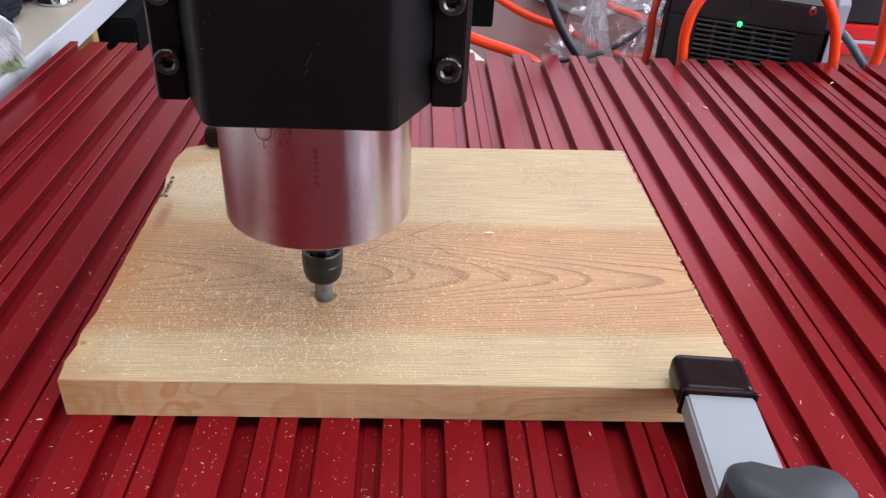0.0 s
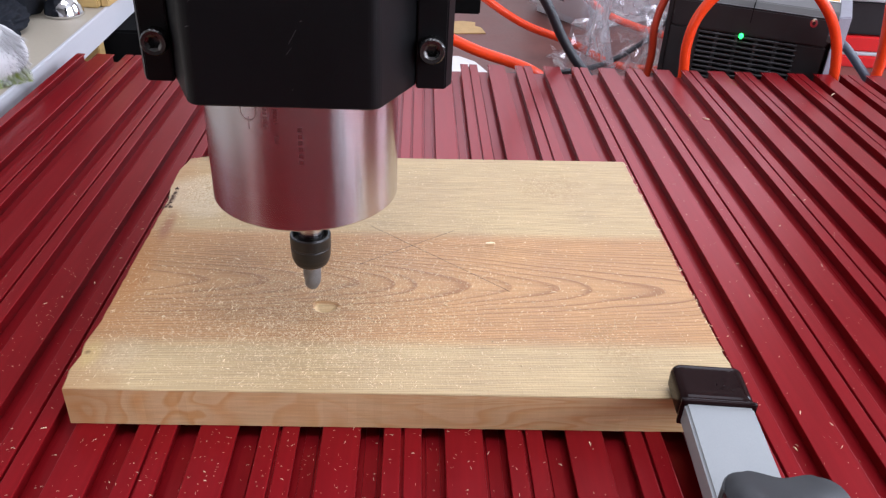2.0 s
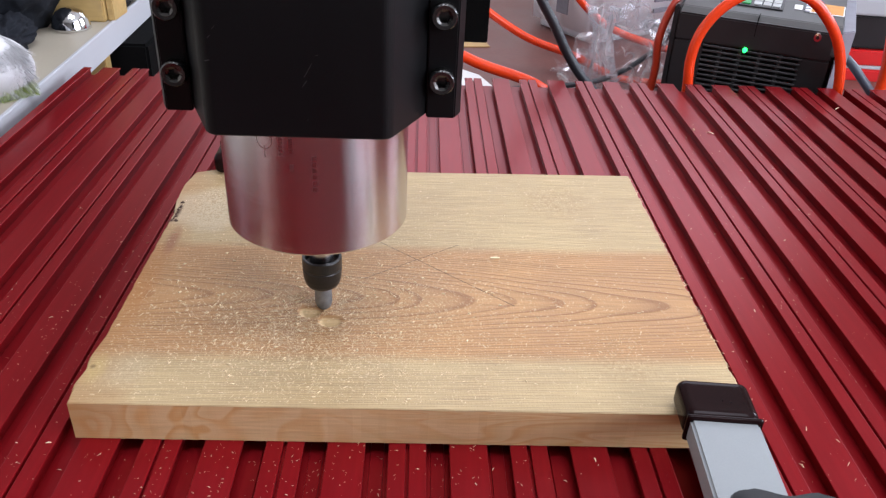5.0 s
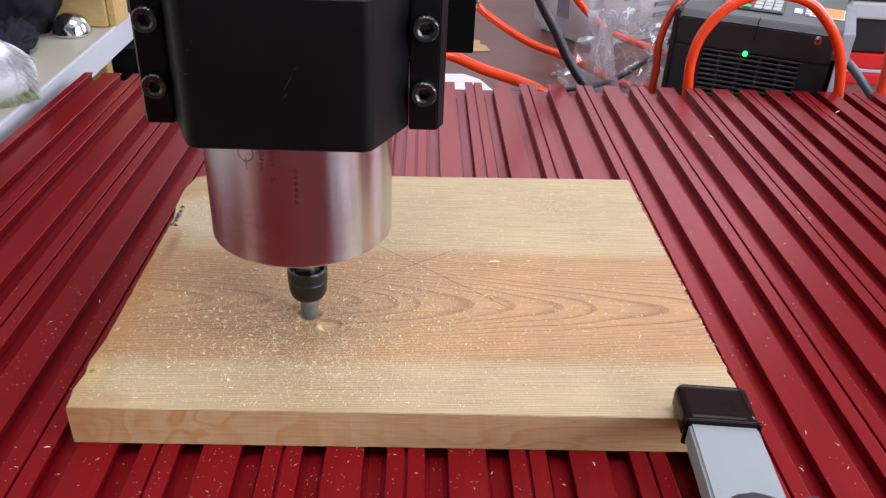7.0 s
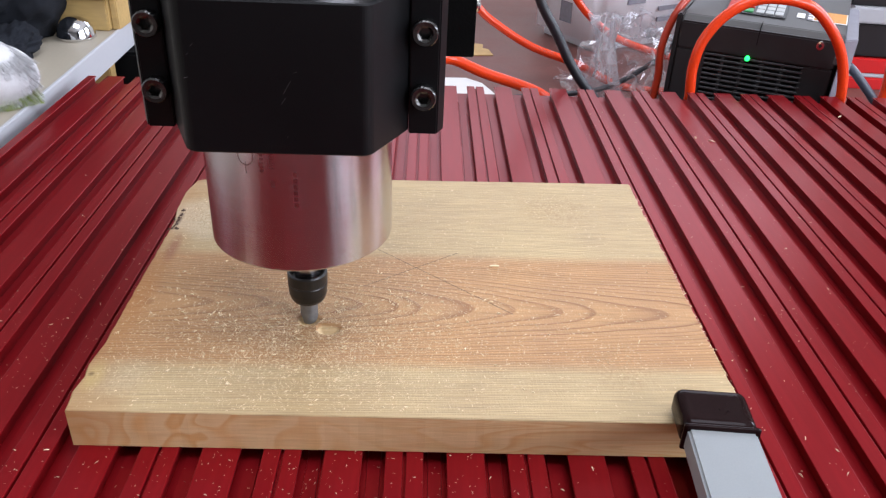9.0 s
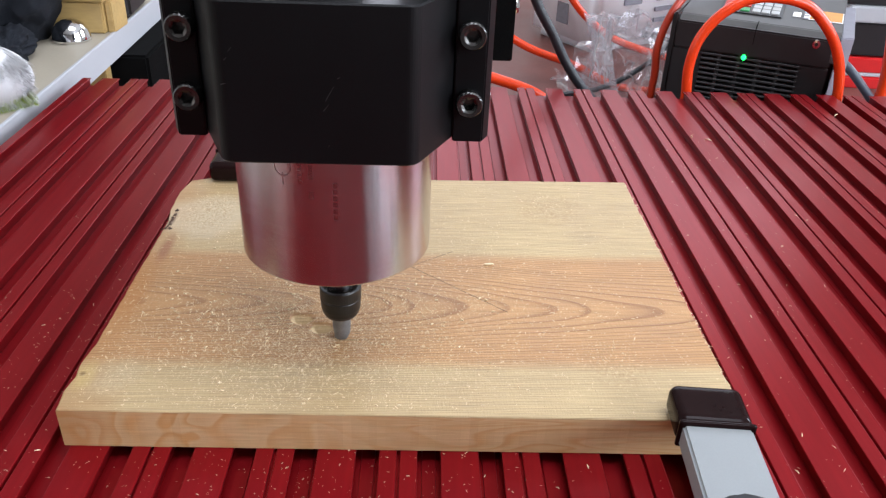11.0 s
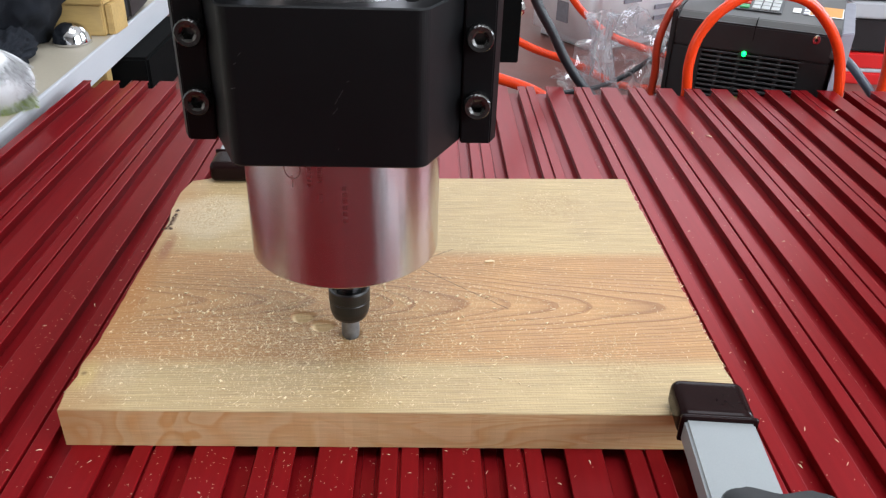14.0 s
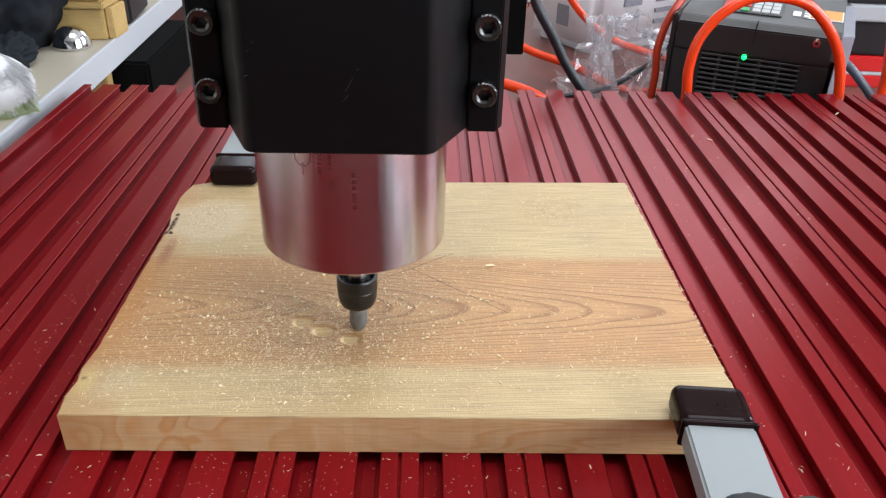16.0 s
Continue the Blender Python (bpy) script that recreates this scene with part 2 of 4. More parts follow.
def wood_material():
    """Plain-sawn softwood: rings round a slanting pith, a brown heart between two pale bands."""
    m = material("plain_sawn_larch", (0.6, 0.42, 0.24), 0.55, 0.0, 0.5)
    nt = m.node_tree
    b = nt.nodes["Principled BSDF"]
    tc = nt.nodes.new("ShaderNodeTexCoord")
    warp = node(m, "ShaderNodeTexNoise", Scale=9.0, Detail=2.0)
    wm = node(m, "ShaderNodeMapping", Scale=(0.6, 1, 1))
    link(m, tc.outputs["Object"], wm.inputs[0])
    link(m, wm.outputs[0], warp.inputs["Vector"])
    sep = nt.nodes.new("ShaderNodeSeparateXYZ")
    link(m, tc.outputs["Object"], sep.inputs[0])

    def math(op, a, c, d=None):
        n = nt.nodes.new("ShaderNodeMath")
        n.operation = op
        for i, v in enumerate((a, c, d)):
            if v is None:
                continue
            if isinstance(v, (int, float)):
                n.inputs[i].default_value = v
            else:
                link(m, v, n.inputs[i])
        return n.outputs[0]

    off = math("MULTIPLY", math("SUBTRACT", warp.outputs[0], 0.5), 0.011)
    dy = math("ADD", math("SUBTRACT", sep.outputs[1], 0.0805), off)
    up = math("ADD", math("MULTIPLY_ADD", sep.outputs[0], 0.056, 0.040), math("MULTIPLY", math("SUBTRACT", 0.0195, sep.outputs[2]), 0.9))
    up = math("ADD", up, off)
    dist = math("SQRT", math("ADD", math("MULTIPLY", dy, dy), math("MULTIPLY", up, up)), 0)
    uneven = node(m, "ShaderNodeTexNoise", Scale=1.0, Detail=1.0)
    uneven.noise_dimensions = "1D"
    link(m, math("MULTIPLY", dist, 330), uneven.inputs["W"])
    turns = math("ADD", math("MULTIPLY", dist, 760), math("MULTIPLY", uneven.outputs[0], 0.8))
    ring = math("FRACT", turns, 0)
    year = nt.nodes.new("ShaderNodeTexWhiteNoise")
    year.noise_dimensions = "1D"
    link(m, math("FLOOR", turns, 0), year.inputs["W"])
    late = ramp(m, ring, [(0.0, grey(0.0)), (0.50, grey(0.04)), (0.72, grey(0.40)), (0.84, grey(1.0)), (0.94, grey(0.9)), (1.0, grey(0.0))])
    late = math("MULTIPLY", late, math("MULTIPLY_ADD", year.outputs["Value"], 0.40, 0.72))
    # heart and sap
    away = math("ABSOLUTE", math("ADD", math("SUBTRACT", sep.outputs[1], 0.0805), math("MULTIPLY", off, 0.45)), 0)
    away = math("SUBTRACT", away, math("MULTIPLY", math("SUBTRACT", 0.0195, sep.outputs[2]), 2.2))
    sap = ramp(m, math("MULTIPLY", away, 10), [(0.0, grey(0)), (0.44, grey(0.0)), (0.53, grey(1.0)), (1.0, grey(1))])
    fibre = node(m, "ShaderNodeTexNoise", Scale=1.0, Detail=4.0)
    fm = node(m, "ShaderNodeMapping", Scale=(45, 900, 900))
    link(m, tc.outputs["Object"], fm.inputs[0])
    link(m, fm.outputs[0], fibre.inputs["Vector"])
    blotch = node(m, "ShaderNodeTexNoise", Scale=22.0, Detail=3.0)
    link(m, tc.outputs["Object"], blotch.inputs["Vector"])
    saw = node(m, "ShaderNodeTexNoise", Scale=1.0, Detail=3.0)
    sm = node(m, "ShaderNodeMapping", Scale=(1100, 260, 260))
    link(m, tc.outputs["Object"], sm.inputs[0])
    link(m, sm.outputs[0], saw.inputs["Vector"])

    def blend(fac, one, two):
        n = nt.nodes.new("ShaderNodeMix")
        n.data_type = "RGBA"
        for i, v in ((0, fac), (6, one), (7, two)):
            if isinstance(v, tuple):
                n.inputs[i].default_value = (*v, 1)
            elif isinstance(v, (int, float)):
                n.inputs[i].default_value = v
            else:
                link(m, v, n.inputs[i])
        return n.outputs[2]

    early = blend(sap, WOOD_HEART, WOOD_SAP)
    dark = blend(sap, WOOD_LATE, WOOD_SAP_LATE)
    deep = ramp(m, math("MULTIPLY", math("SUBTRACT", 0.0195, sep.outputs[2]), 100), [(0.04, grey(0)), (0.08, grey(0.95))])
    edge = math("MAXIMUM", math("LESS_THAN", sep.outputs[1], 0.005), math("GREATER_THAN", sep.outputs[0], 0.1425))
    fresh = math("MULTIPLY", deep, math("SUBTRACT", 1.0, edge))
    deep = math("MULTIPLY", deep, edge)
    late = math("MULTIPLY", late, math("SUBTRACT", 1.0, math("MULTIPLY", deep, 0.75)))
    strength = math("MULTIPLY", late, math("SUBTRACT", 0.74, math("MULTIPLY", sap, 0.12)))
    col = blend(strength, early, dark)
    tone = ramp(m, fibre.outputs[0], [(0.25, grey(0.74)), (0.75, grey(1.14))])
    mul = nt.nodes.new("ShaderNodeMix")
    mul.data_type, mul.blend_type = "RGBA", "MULTIPLY"
    mul.inputs[0].default_value = 0.8
    link(m, col, mul.inputs[6])
    link(m, tone, mul.inputs[7])
    patch = nt.nodes.new("ShaderNodeMix")
    patch.data_type, patch.blend_type = "RGBA", "MULTIPLY"
    patch.inputs[0].default_value = 0.7
    link(m, mul.outputs[2], patch.inputs[6])
    link(m, ramp(m, blotch.outputs[0], [(0.3, (0.90, 0.84, 0.80)), (0.7, (1.07, 1.06, 1.05))]), patch.inputs[7])
    # waves of end-cut rings on the sawn sides
    def figure(scale, turn):
        wave = node(m, "ShaderNodeTexNoise", Scale=1.0, Detail=1.0, Distortion=0.5)
        vm = node(m, "ShaderNodeMapping", Scale=scale)
        link(m, tc.outputs["Object"], vm.inputs[0])
        link(m, vm.outputs[0], wave.inputs["Vector"])
        return ramp(m, math("FRACT", math("MULTIPLY", wave.outputs[0], turn), 0), [(0.0, grey(0.0)), (0.45, grey(0.22)), (0.75, grey(0.80)), (0.86, grey(0.85)), (1.0, grey(0.0))])

    along = ramp(m, math("MULTIPLY_ADD", sep.outputs[0], 8.0, 0.5), [(0.25, grey(0.0)), (0.55, grey(1.0))])
    tall, flat = figure((34, 6, 30), 6), math("MULTIPLY", figure((9, 6, 85), 13), 0.85)
    flame = math("ADD", math("MULTIPLY", tall, math("SUBTRACT", 1.0, along)), math("MULTIPLY", flat, along))
    broad = node(m, "ShaderNodeTexNoise", Scale=26.0, Detail=1.0)
    link(m, tc.outputs["Object"], broad.inputs["Vector"])
    flame = math("MULTIPLY", flame, ramp(m, broad.outputs[0], [(0.35, grey(0.35)), (0.6, grey(1.0))]))
    sawn = blend(flame, (0.65, 0.440, 0.230), (0.56, 0.285, 0.095))
    grained = nt.nodes.new("ShaderNodeMix")
    grained.data_type, grained.blend_type = "RGBA", "MULTIPLY"
    grained.inputs[0].default_value = 0.35
    link(m, sawn, grained.inputs[6])
    link(m, tone, grained.inputs[7])
    side = nt.nodes.new("ShaderNodeMix")
    side.data_type = "RGBA"
    link(m, deep, side.inputs[0])
    link(m, patch.outputs[2], side.inputs[6])
    link(m, grained.outputs[2], side.inputs[7])
    # brown stain creeping in from the waney end
    creep = ramp(m, math("ADD", math("MULTIPLY_ADD", sep.outputs[0], -22.0, -2.62), math("MULTIPLY", math("SUBTRACT", blotch.outputs[0], 0.5), 1.1)), [(0.0, grey(0)), (0.5, grey(0.55))])
    stained = blend(creep, side.outputs[2], (0.36, 0.17, 0.055))
    # pale torn, resinous patch beside the knot, with its glare put into the colour
    rs = nt.nodes.new("ShaderNodeVectorMath")
    rs.operation = "DISTANCE"
    link(m, tc.outputs["Object"], rs.inputs[0])
    rs.inputs[1].default_value = (-0.119, 0.172, 0.0195)
    rd = math("ADD", rs.outputs["Value"], math("MULTIPLY", math("SUBTRACT", blotch.outputs[0], 0.5), 0.03))
    resin_glare = ramp(m, math("MULTIPLY", rd, 20), [(0.0, grey(0.45)), (0.40, grey(0.38)), (0.62, grey(0.0))])
    stained = blend(resin_glare, stained, (0.64, 0.55, 0.40))

    def smear(cx, cy, w, h, most, colour):
        """An oval stain with a ragged rim."""
        ox, oy = math("DIVIDE", math("SUBTRACT", sep.outputs[0], cx), w), math("DIVIDE", math("SUBTRACT", sep.outputs[1], cy), h)
        far = math("SQRT", math("ADD", math("MULTIPLY", ox, ox), math("MULTIPLY", oy, oy)), 0)
        far = math("ADD", far, math("MULTIPLY", math("SUBTRACT", blotch.outputs[0], 0.5), 0.9))
        return blend(ramp(m, far, [(0.35, grey(most)), (1.0, grey(0.0))]), stained, colour)

    torn = node(m, "ShaderNodeTexNoise", Scale=1.0, Detail=2.0)
    tm = node(m, "ShaderNodeMapping", Scale=(850, 620, 600))
    link(m, tc.outputs["Object"], tm.inputs[0])
    link(m, tm.outputs[0], torn.inputs["Vector"])
    pits = ramp(m, torn.outputs[0], [(0.50, grey(0.0)), (0.60, grey(1.0))])
    for cx, cy, w, h in ((0.098, 0.036, 0.020, 0.022), (0.090, 0.190, 0.026, 0.026), (-0.126, 0.022, 0.016, 0.020), (-0.118, 0.178, 0.020, 0.036)):
        ox, oy = math("DIVIDE", math("SUBTRACT", sep.outputs[0], cx), w), math("DIVIDE", math("SUBTRACT", sep.outputs[1], cy), h)
        near = ramp(m, math("ADD", math("MULTIPLY", ox, ox), math("MULTIPLY", oy, oy)), [(0.1, grey(0.55)), (1.0, grey(0.0))])
        stained = blend(math("MULTIPLY", near, pits), stained, (0.34, 0.205, 0.085))
    stained = smear(-0.1315, 0.132, 0.0045, 0.020, 0.85, (0.29, 0.120, 0.055))
    stained = smear(-0.1350, 0.085, 0.0090, 0.045, 0.85, (0.41, 0.185, 0.055))
    stained = smear(-0.1230, 0.020, 0.0150, 0.018, 0.28, (0.62, 0.51, 0.33))
    stained = smear(-0.1360, 0.022, 0.0060, 0.012, 0.5, (0.58, 0.42, 0.16))
    stained = smear(-0.1376, 0.0235, 0.0016, 0.0018, 0.7, (0.16, 0.09, 0.03))
    stained = smear(-0.1365, 0.167, 0.0022, 0.0130, 0.85, (0.09, 0.035, 0.015))
    stained = smear(-0.1385, 0.155, 0.0045, 0.0028, 0.8, (0.12, 0.05, 0.02))
    stained = blend(math("MULTIPLY", fresh, 0.75), stained, (0.76, 0.58, 0.31))
    link(m, stained, b.inputs["Base Color"])
    hsum = math("ADD", math("MULTIPLY", fibre.outputs[0], 0.6), math("ADD", math("MULTIPLY", late, 0.35), math("MULTIPLY", saw.outputs[0], math("SUBTRACT", 0.7, math("MULTIPLY", deep, 0.7)))))
    bp = node(m, "ShaderNodeBump", Strength=0.6, Distance=0.0005)
    link(m, hsum, bp.inputs["Height"])
    link(m, bp.outputs[0], b.inputs["Normal"])
    link(m, ramp(m, blotch.outputs[0], [(0.3, grey(0.40)), (0.7, grey(0.55))]), b.inputs["Roughness"])
    return m


WOOD_HEART, WOOD_LATE = (0.495, 0.280, 0.118), (0.25, 0.105, 0.037)
WOOD_SAP, WOOD_SAP_LATE = (0.515, 0.385, 0.202), (0.375, 0.250, 0.118)
WOOD = wood_material()

# ---- mesh helpers ----


def part(name, bm, mat, parent=None, label="", smooth=False):
    me = bpy.data.meshes.new(name)
    bm.normal_update()
    bm.to_mesh(me)
    bm.free()
    me.materials.append(mat)
    if smooth:
        for p in me.polygons:
            p.use_smooth = True
    ob = new(name, me)
    ob.parent = parent
    return tagged(ob, label)


def thing(name, label, category, m=None, group="", kind=""):
    ob = new(name)
    ob.empty_display_size = 0.02
    if m is not None:
        ob.matrix_world = m
    return tagged(ob, label, category, group, kind)


def bevelled(bm, width, segments=2):
    if width:
        bmesh.ops.bevel(bm, geom=bm.edges[:], offset=width, segments=segments, affect="EDGES", clamp_overlap=True)
    return bm


def box(x0, x1, y0, y1, z0, z1, bevel=0.0, segments=2):
    bm = bmesh.new()
    bmesh.ops.create_cube(bm, size=1)
    for v in bm.verts:
        v.co = Vector((x0 if v.co.x < 0 else x1, y0 if v.co.y < 0 else y1, z0 if v.co.z < 0 else z1))
    return bevelled(bm, bevel, segments)


def rounded_box(x0, x1, y0, y1, z0, z1, radius, cuts=14):
    bm = bmesh.new()
    bmesh.ops.create_cube(bm, size=2)
    bmesh.ops.subdivide_edges(bm, edges=bm.edges[:], cuts=cuts, use_grid_fill=True)
    mid, half = Vector(((x0 + x1) / 2, (y0 + y1) / 2, (z0 + z1) / 2)), Vector(((x1 - x0) / 2, (y1 - y0) / 2, (z1 - z0) / 2))
    for v in bm.verts:
        p = Vector(tuple(math.copysign(abs(c) ** 0.45, c) * h for c, h in zip(v.co, half)))
        c = Vector(tuple(max(-h + radius, min(h - radius, a)) for a, h in zip(p, half)))
        way = p - c
        v.co = mid + (c + way.normalized() * radius if way.length > 1e-9 else p)
    return bm


def prism(outline, z0, z1, bevel=0.0, segments=2):
    """An outline in x and y, raised from z0 to z1."""
    bm = bmesh.new()
    low, high = [bm.verts.new((x, y, z0)) for x, y in outline], [bm.verts.new((x, y, z1)) for x, y in outline]
    bm.faces.new(low[::-1])
    bm.faces.new(high)
    for i in range(len(outline)):
        j = (i + 1) % len(outline)
        bm.faces.new((low[i], low[j], high[j], high[i]))
    return bevelled(bm, bevel, segments)


def rail(section, y0, y1):
    """A section in x and z, drawn out along y."""
    bm = bmesh.new()
    a, b = [bm.verts.new((x, y0, z)) for x, z in section], [bm.verts.new((x, y1, z)) for x, z in section]
    bm.faces.new(a)
    bm.faces.new(b[::-1])
    for i in range(len(section)):
        j = (i + 1) % len(section)
        bm.faces.new((a[i], b[i], b[j], a[j]))
    bmesh.ops.recalc_face_normals(bm, faces=bm.faces[:])
    return bm


def turned(profile, steps=48):
    """Radius and height pairs, turned round z."""
    bm = bmesh.new()
    rings = []
    for r, z in profile:
        rings.append([bm.verts.new((r * math.cos(2 * math.pi * k / steps), r * math.sin(2 * math.pi * k / steps), z)) for k in range(steps)] if r > 1e-6 else [bm.verts.new((0, 0, z))])
    for a, b in zip(rings, rings[1:]):
        for k in range(steps):
            j = (k + 1) % steps
            if len(a) == 1:
                bm.faces.new((a[0], b[j], b[k])) if len(b) > 1 else None
            elif len(b) == 1:
                bm.faces.new((a[k], a[j], b[0]))
            else:
                bm.faces.new((a[k], a[j], b[j], b[k]))
    bmesh.ops.recalc_face_normals(bm, faces=bm.faces[:])
    return bm


def moved(bm, m):
    bm.transform(m)
    return bm


def joined(*some):
    out = bmesh.new()
    for bm in some:
        me = bpy.data.meshes.new("join")
        bm.to_mesh(me)
        bm.free()
        out.from_mesh(me)
        bpy.data.meshes.remove(me)
    return out


def spline(points, per=10):
    pts = [Vector(p) for p in points]
    pts = [2 * pts[0] - pts[1], *pts, 2 * pts[-1] - pts[-2]]
    out = []
    for i in range(1, len(pts) - 2):
        a, b, c, d = pts[i - 1 : i + 3]
        for k in range(per):
            t = k / per
            out.append(0.5 * (2 * b + (c - a) * t + (2 * a - 5 * b + 4 * c - d) * t * t + (3 * b - a - 3 * c + d) * t ** 3))
    return out + [pts[-2]]


def tube(points, radius, steps=14, per=10):
    bm = bmesh.new()
    line = spline(points, per)
    up = Vector((0.13, 0.31, 0.94))
    rings = []
    for i, p in enumerate(line):
        way = (line[min(i + 1, len(line) - 1)] - line[max(i - 1, 0)]).normalized()
        side = way.cross(up).normalized()
        up = side.cross(way).normalized()
        rings.append([bm.verts.new(p + radius * (math.cos(2 * math.pi * k / steps) * side + math.sin(2 * math.pi * k / steps) * up)) for k in range(steps)])
    for a, b in zip(rings, rings[1:]):
        for k in range(steps):
            bm.faces.new((a[k], a[(k + 1) % steps], b[(k + 1) % steps], b[k]))
    bm.faces.new(rings[0][::-1])
    bm.faces.new(rings[-1])
    bmesh.ops.recalc_face_normals(bm, faces=bm.faces[:])
    return bm


# ---- the workshop shell ----
BENCH_Z = -0.085


def structure(name, bm, mat, label, category):
    return tagged(part(name, bm, mat), label, category, kind="structure")


structure("floor", box(-2.3, 2.3, -2.6, 2.3, -1.05, -0.95), FLOOR, "grey concrete workshop floor under the benches", "floor")
# the ceiling's opening is made up for the overhead fill lamp
structure("ceiling", joined(box(-2.3, -0.25, -2.6, 2.3, 1.65, 1.75), box(0.75, 2.3, -2.6, 2.3, 1.65, 1.75), box(-0.25, 0.75, -2.6, -0.55, 1.65, 1.75), box(-0.25, 0.75, 0.35, 2.3, 1.65, 1.75)), CEILING, "white painted ceiling with an opening made for the added overhead lamp", "ceiling")
structure("wall_south", box(-2.3, 2.3, -2.6, -2.5, -0.95, 1.65), WALL_DARK, "taupe painted wall behind the machine's operator side", "wall")


def wall_with_opening(name, m, length, u0, u1, z0, z1, other=None):
    """A wall with one window opening, or two side by side (other, with the lower u)."""
    spans = ([other] if other else []) + [(u0, u1, z0, z1)]
    pieces, at = [], -length / 2
    for a, b, low, high in spans:
        pieces += [box(at, a, 0, 0.1, -0.95, 1.65), box(a, b, 0, 0.1, -0.95, low), box(a, b, 0, 0.1, high, 1.65)]
        at = b
    pieces.append(box(at, length / 2, 0, 0.1, -0.95, 1.65))
    ob = structure(name, joined(*pieces), WALL, "cream painted wall with window openings", "wall")
    ob.matrix_world = m


wall_with_opening("wall_east", pose(2.2, -0.15, 0, 0, 0, -90), 4.9, 0.18, 1.92, 0.36, 1.54, (-1.51, -0.69, 0.44, 1.36))
wall_with_opening("wall_north", pose(0, 2.2, 0), 4.6, -0.62, 1.32, 0.68, 1.52)
# the second opening here is made only for the southwest fill lamp
wall_with_opening("wall_west", pose(-2.2, -0.15, 0, 0, 0, 90), 4.9, 0.26, 0.88, 0.41, 1.39, (-1.42, -0.78, 0.23, 1.27))

# ---- benches ----
bench = thing("workbench", "brown laminate workbench that carries the machine", "workbench")
part("worktop", box(-0.62, 1.6, -0.75, 1.65, BENCH_Z - 0.035, BENCH_Z, 0.002), BENCH, bench)
for bx, by in ((-0.56, -0.68), (1.52, -0.68), (-0.56, 1.57), (1.52, 1.57)):
    part("leg", box(bx - 0.03, bx + 0.03, by - 0.03, by + 0.03, -0.95, BENCH_Z - 0.035, 0.002), DEEP_BLACK, bench)

shelf = thing("side_table", "beige laminate side table with a thick white front edge", "table", pose(-0.322, 0.48, 0, 0, 0, 0.6))
part("tabletop", box(-0.7, -0.0045, -0.9, 1.0, -0.026, 0, 0.0), SHELF_TOP, shelf)
part("edge_strip", box(-0.004, 0.0, -0.9, 1.0, -0.0275, 0.001, 0.0008), WHITE_EDGE, shelf, "white edge strip")
for by in (-0.85, 0.95):
    part("leg", box(-0.66, -0.60, by - 0.03, by + 0.03, -0.95, -0.03, 0.002), WHITE_EDGE, shelf)

# ---- the machine's bed: T-slot strips ----
P = 0.0265
bed = thing("machine_bed", "dark red anodised aluminium T-slot machine bed dusted with shavings", "machine bed", pose(0, 0, 0, 0, 0, -0.97))
FLANGE, STEM, FLOOR_Z = 0.0009, 0.0064, -0.0072
E = 0.0004
wide = 0.307 * P
wide_section = [(-STEM, FLOOR_Z), (STEM, FLOOR_Z), (STEM, -FLANGE - 0.0007), (wide, -FLANGE), (wide, -E), (wide - 0.3 * E, -0.3 * E), (wide - E, 0), (-wide + E, 0), (-wide + 0.3 * E, -0.3 * E), (-wide, -E), (-wide, -FLANGE), (-STEM, -FLANGE - 0.0007)]
in_, out_ = 0.026 * P, 0.304 * P
half_section = [(0.0, FLOOR_Z), (STEM + 0.0002, FLOOR_Z), (STEM + 0.0002, -FLANGE - 0.0007), (out_, -FLANGE), (out_, -E), (out_ - 0.3 * E, -0.3 * E), (out_ - E, 0), (in_ + E, 0), (in_ + 0.3 * E, -0.3 * E), (in_, -E), (in_, -0.0024), (0.0, -0.0024)]
BED_FRONT, BED_BACK = -0.34, 0.481


def strip_x(n):
    """The strips' middles, shifted unevenly along x to fit the camera's view."""
    return (n + float(np.interp(n, (-12, -10, -8, -4, -2, 0, 2, 4, 6, 8, 10, 22), (0.22, 0.20, 0.17, 0.075, 0.015, -0.03, -0.07, -0.10, -0.05, -0.06, 0.03, 0.04)))) * P


def strip_mesh(section):
    bm = rail(section, BED_FRONT, BED_BACK)
    me = bpy.data.meshes.new("strip")
    bm.to_mesh(me)
    bm.free()
    me.materials.append(RED)
    return me


wide_mesh = strip_mesh(wide_section)
right_half = strip_mesh(half_section)
left_half = strip_mesh([(-x, z) for x, z in half_section][::-1])


def strip(me, n):
    ob = new("strip", me)
    ob.parent = bed
    ob.location = (strip_x(n), 0.0267 * n * P, 0)


for n in range(-12, 23):
    if n % 2:
        strip(wide_mesh, n)
    else:
        strip(right_half, n)
        if n > -12:
            strip(left_half, n)
base = prism([(-12 * P, BED_FRONT - 0.01), (22.4 * P, BED_FRONT + 0.01), (22.4 * P, BED_BACK + 0.0154), (-12 * P, BED_BACK - 0.009)], -0.0155, FLOOR_Z)
part("base_plate", base, RED, bed)
rib = rail([(-0.0030, FLOOR_Z - 0.0002), (0.0030, FLOOR_Z - 0.0002), (0.0028, FLOOR_Z + 0.0007), (-0.0028, FLOOR_Z + 0.0007)], BED_FRONT + 0.02, BED_BACK - 0.02)
rib_mesh = bpy.data.meshes.new("slot_rib")
rib.to_mesh(rib_mesh)
rib.free()
rib_mesh.materials.append(RED)
for n in range(-12, 22):
    ridge = new("slot_rib", rib_mesh)
    ridge.parent = bed
    ridge.location = (strip_x(n + 0.5), 0.0267 * n * P, 0)
for by in (-0.30, 0.43):
    part("frame_rail", box(-11.9 * P, 22 * P, by - 0.02, by + 0.02, BENCH_Z, -0.0157, 0.001), BLACK_ALU, bed, "black frame rail under the bed")

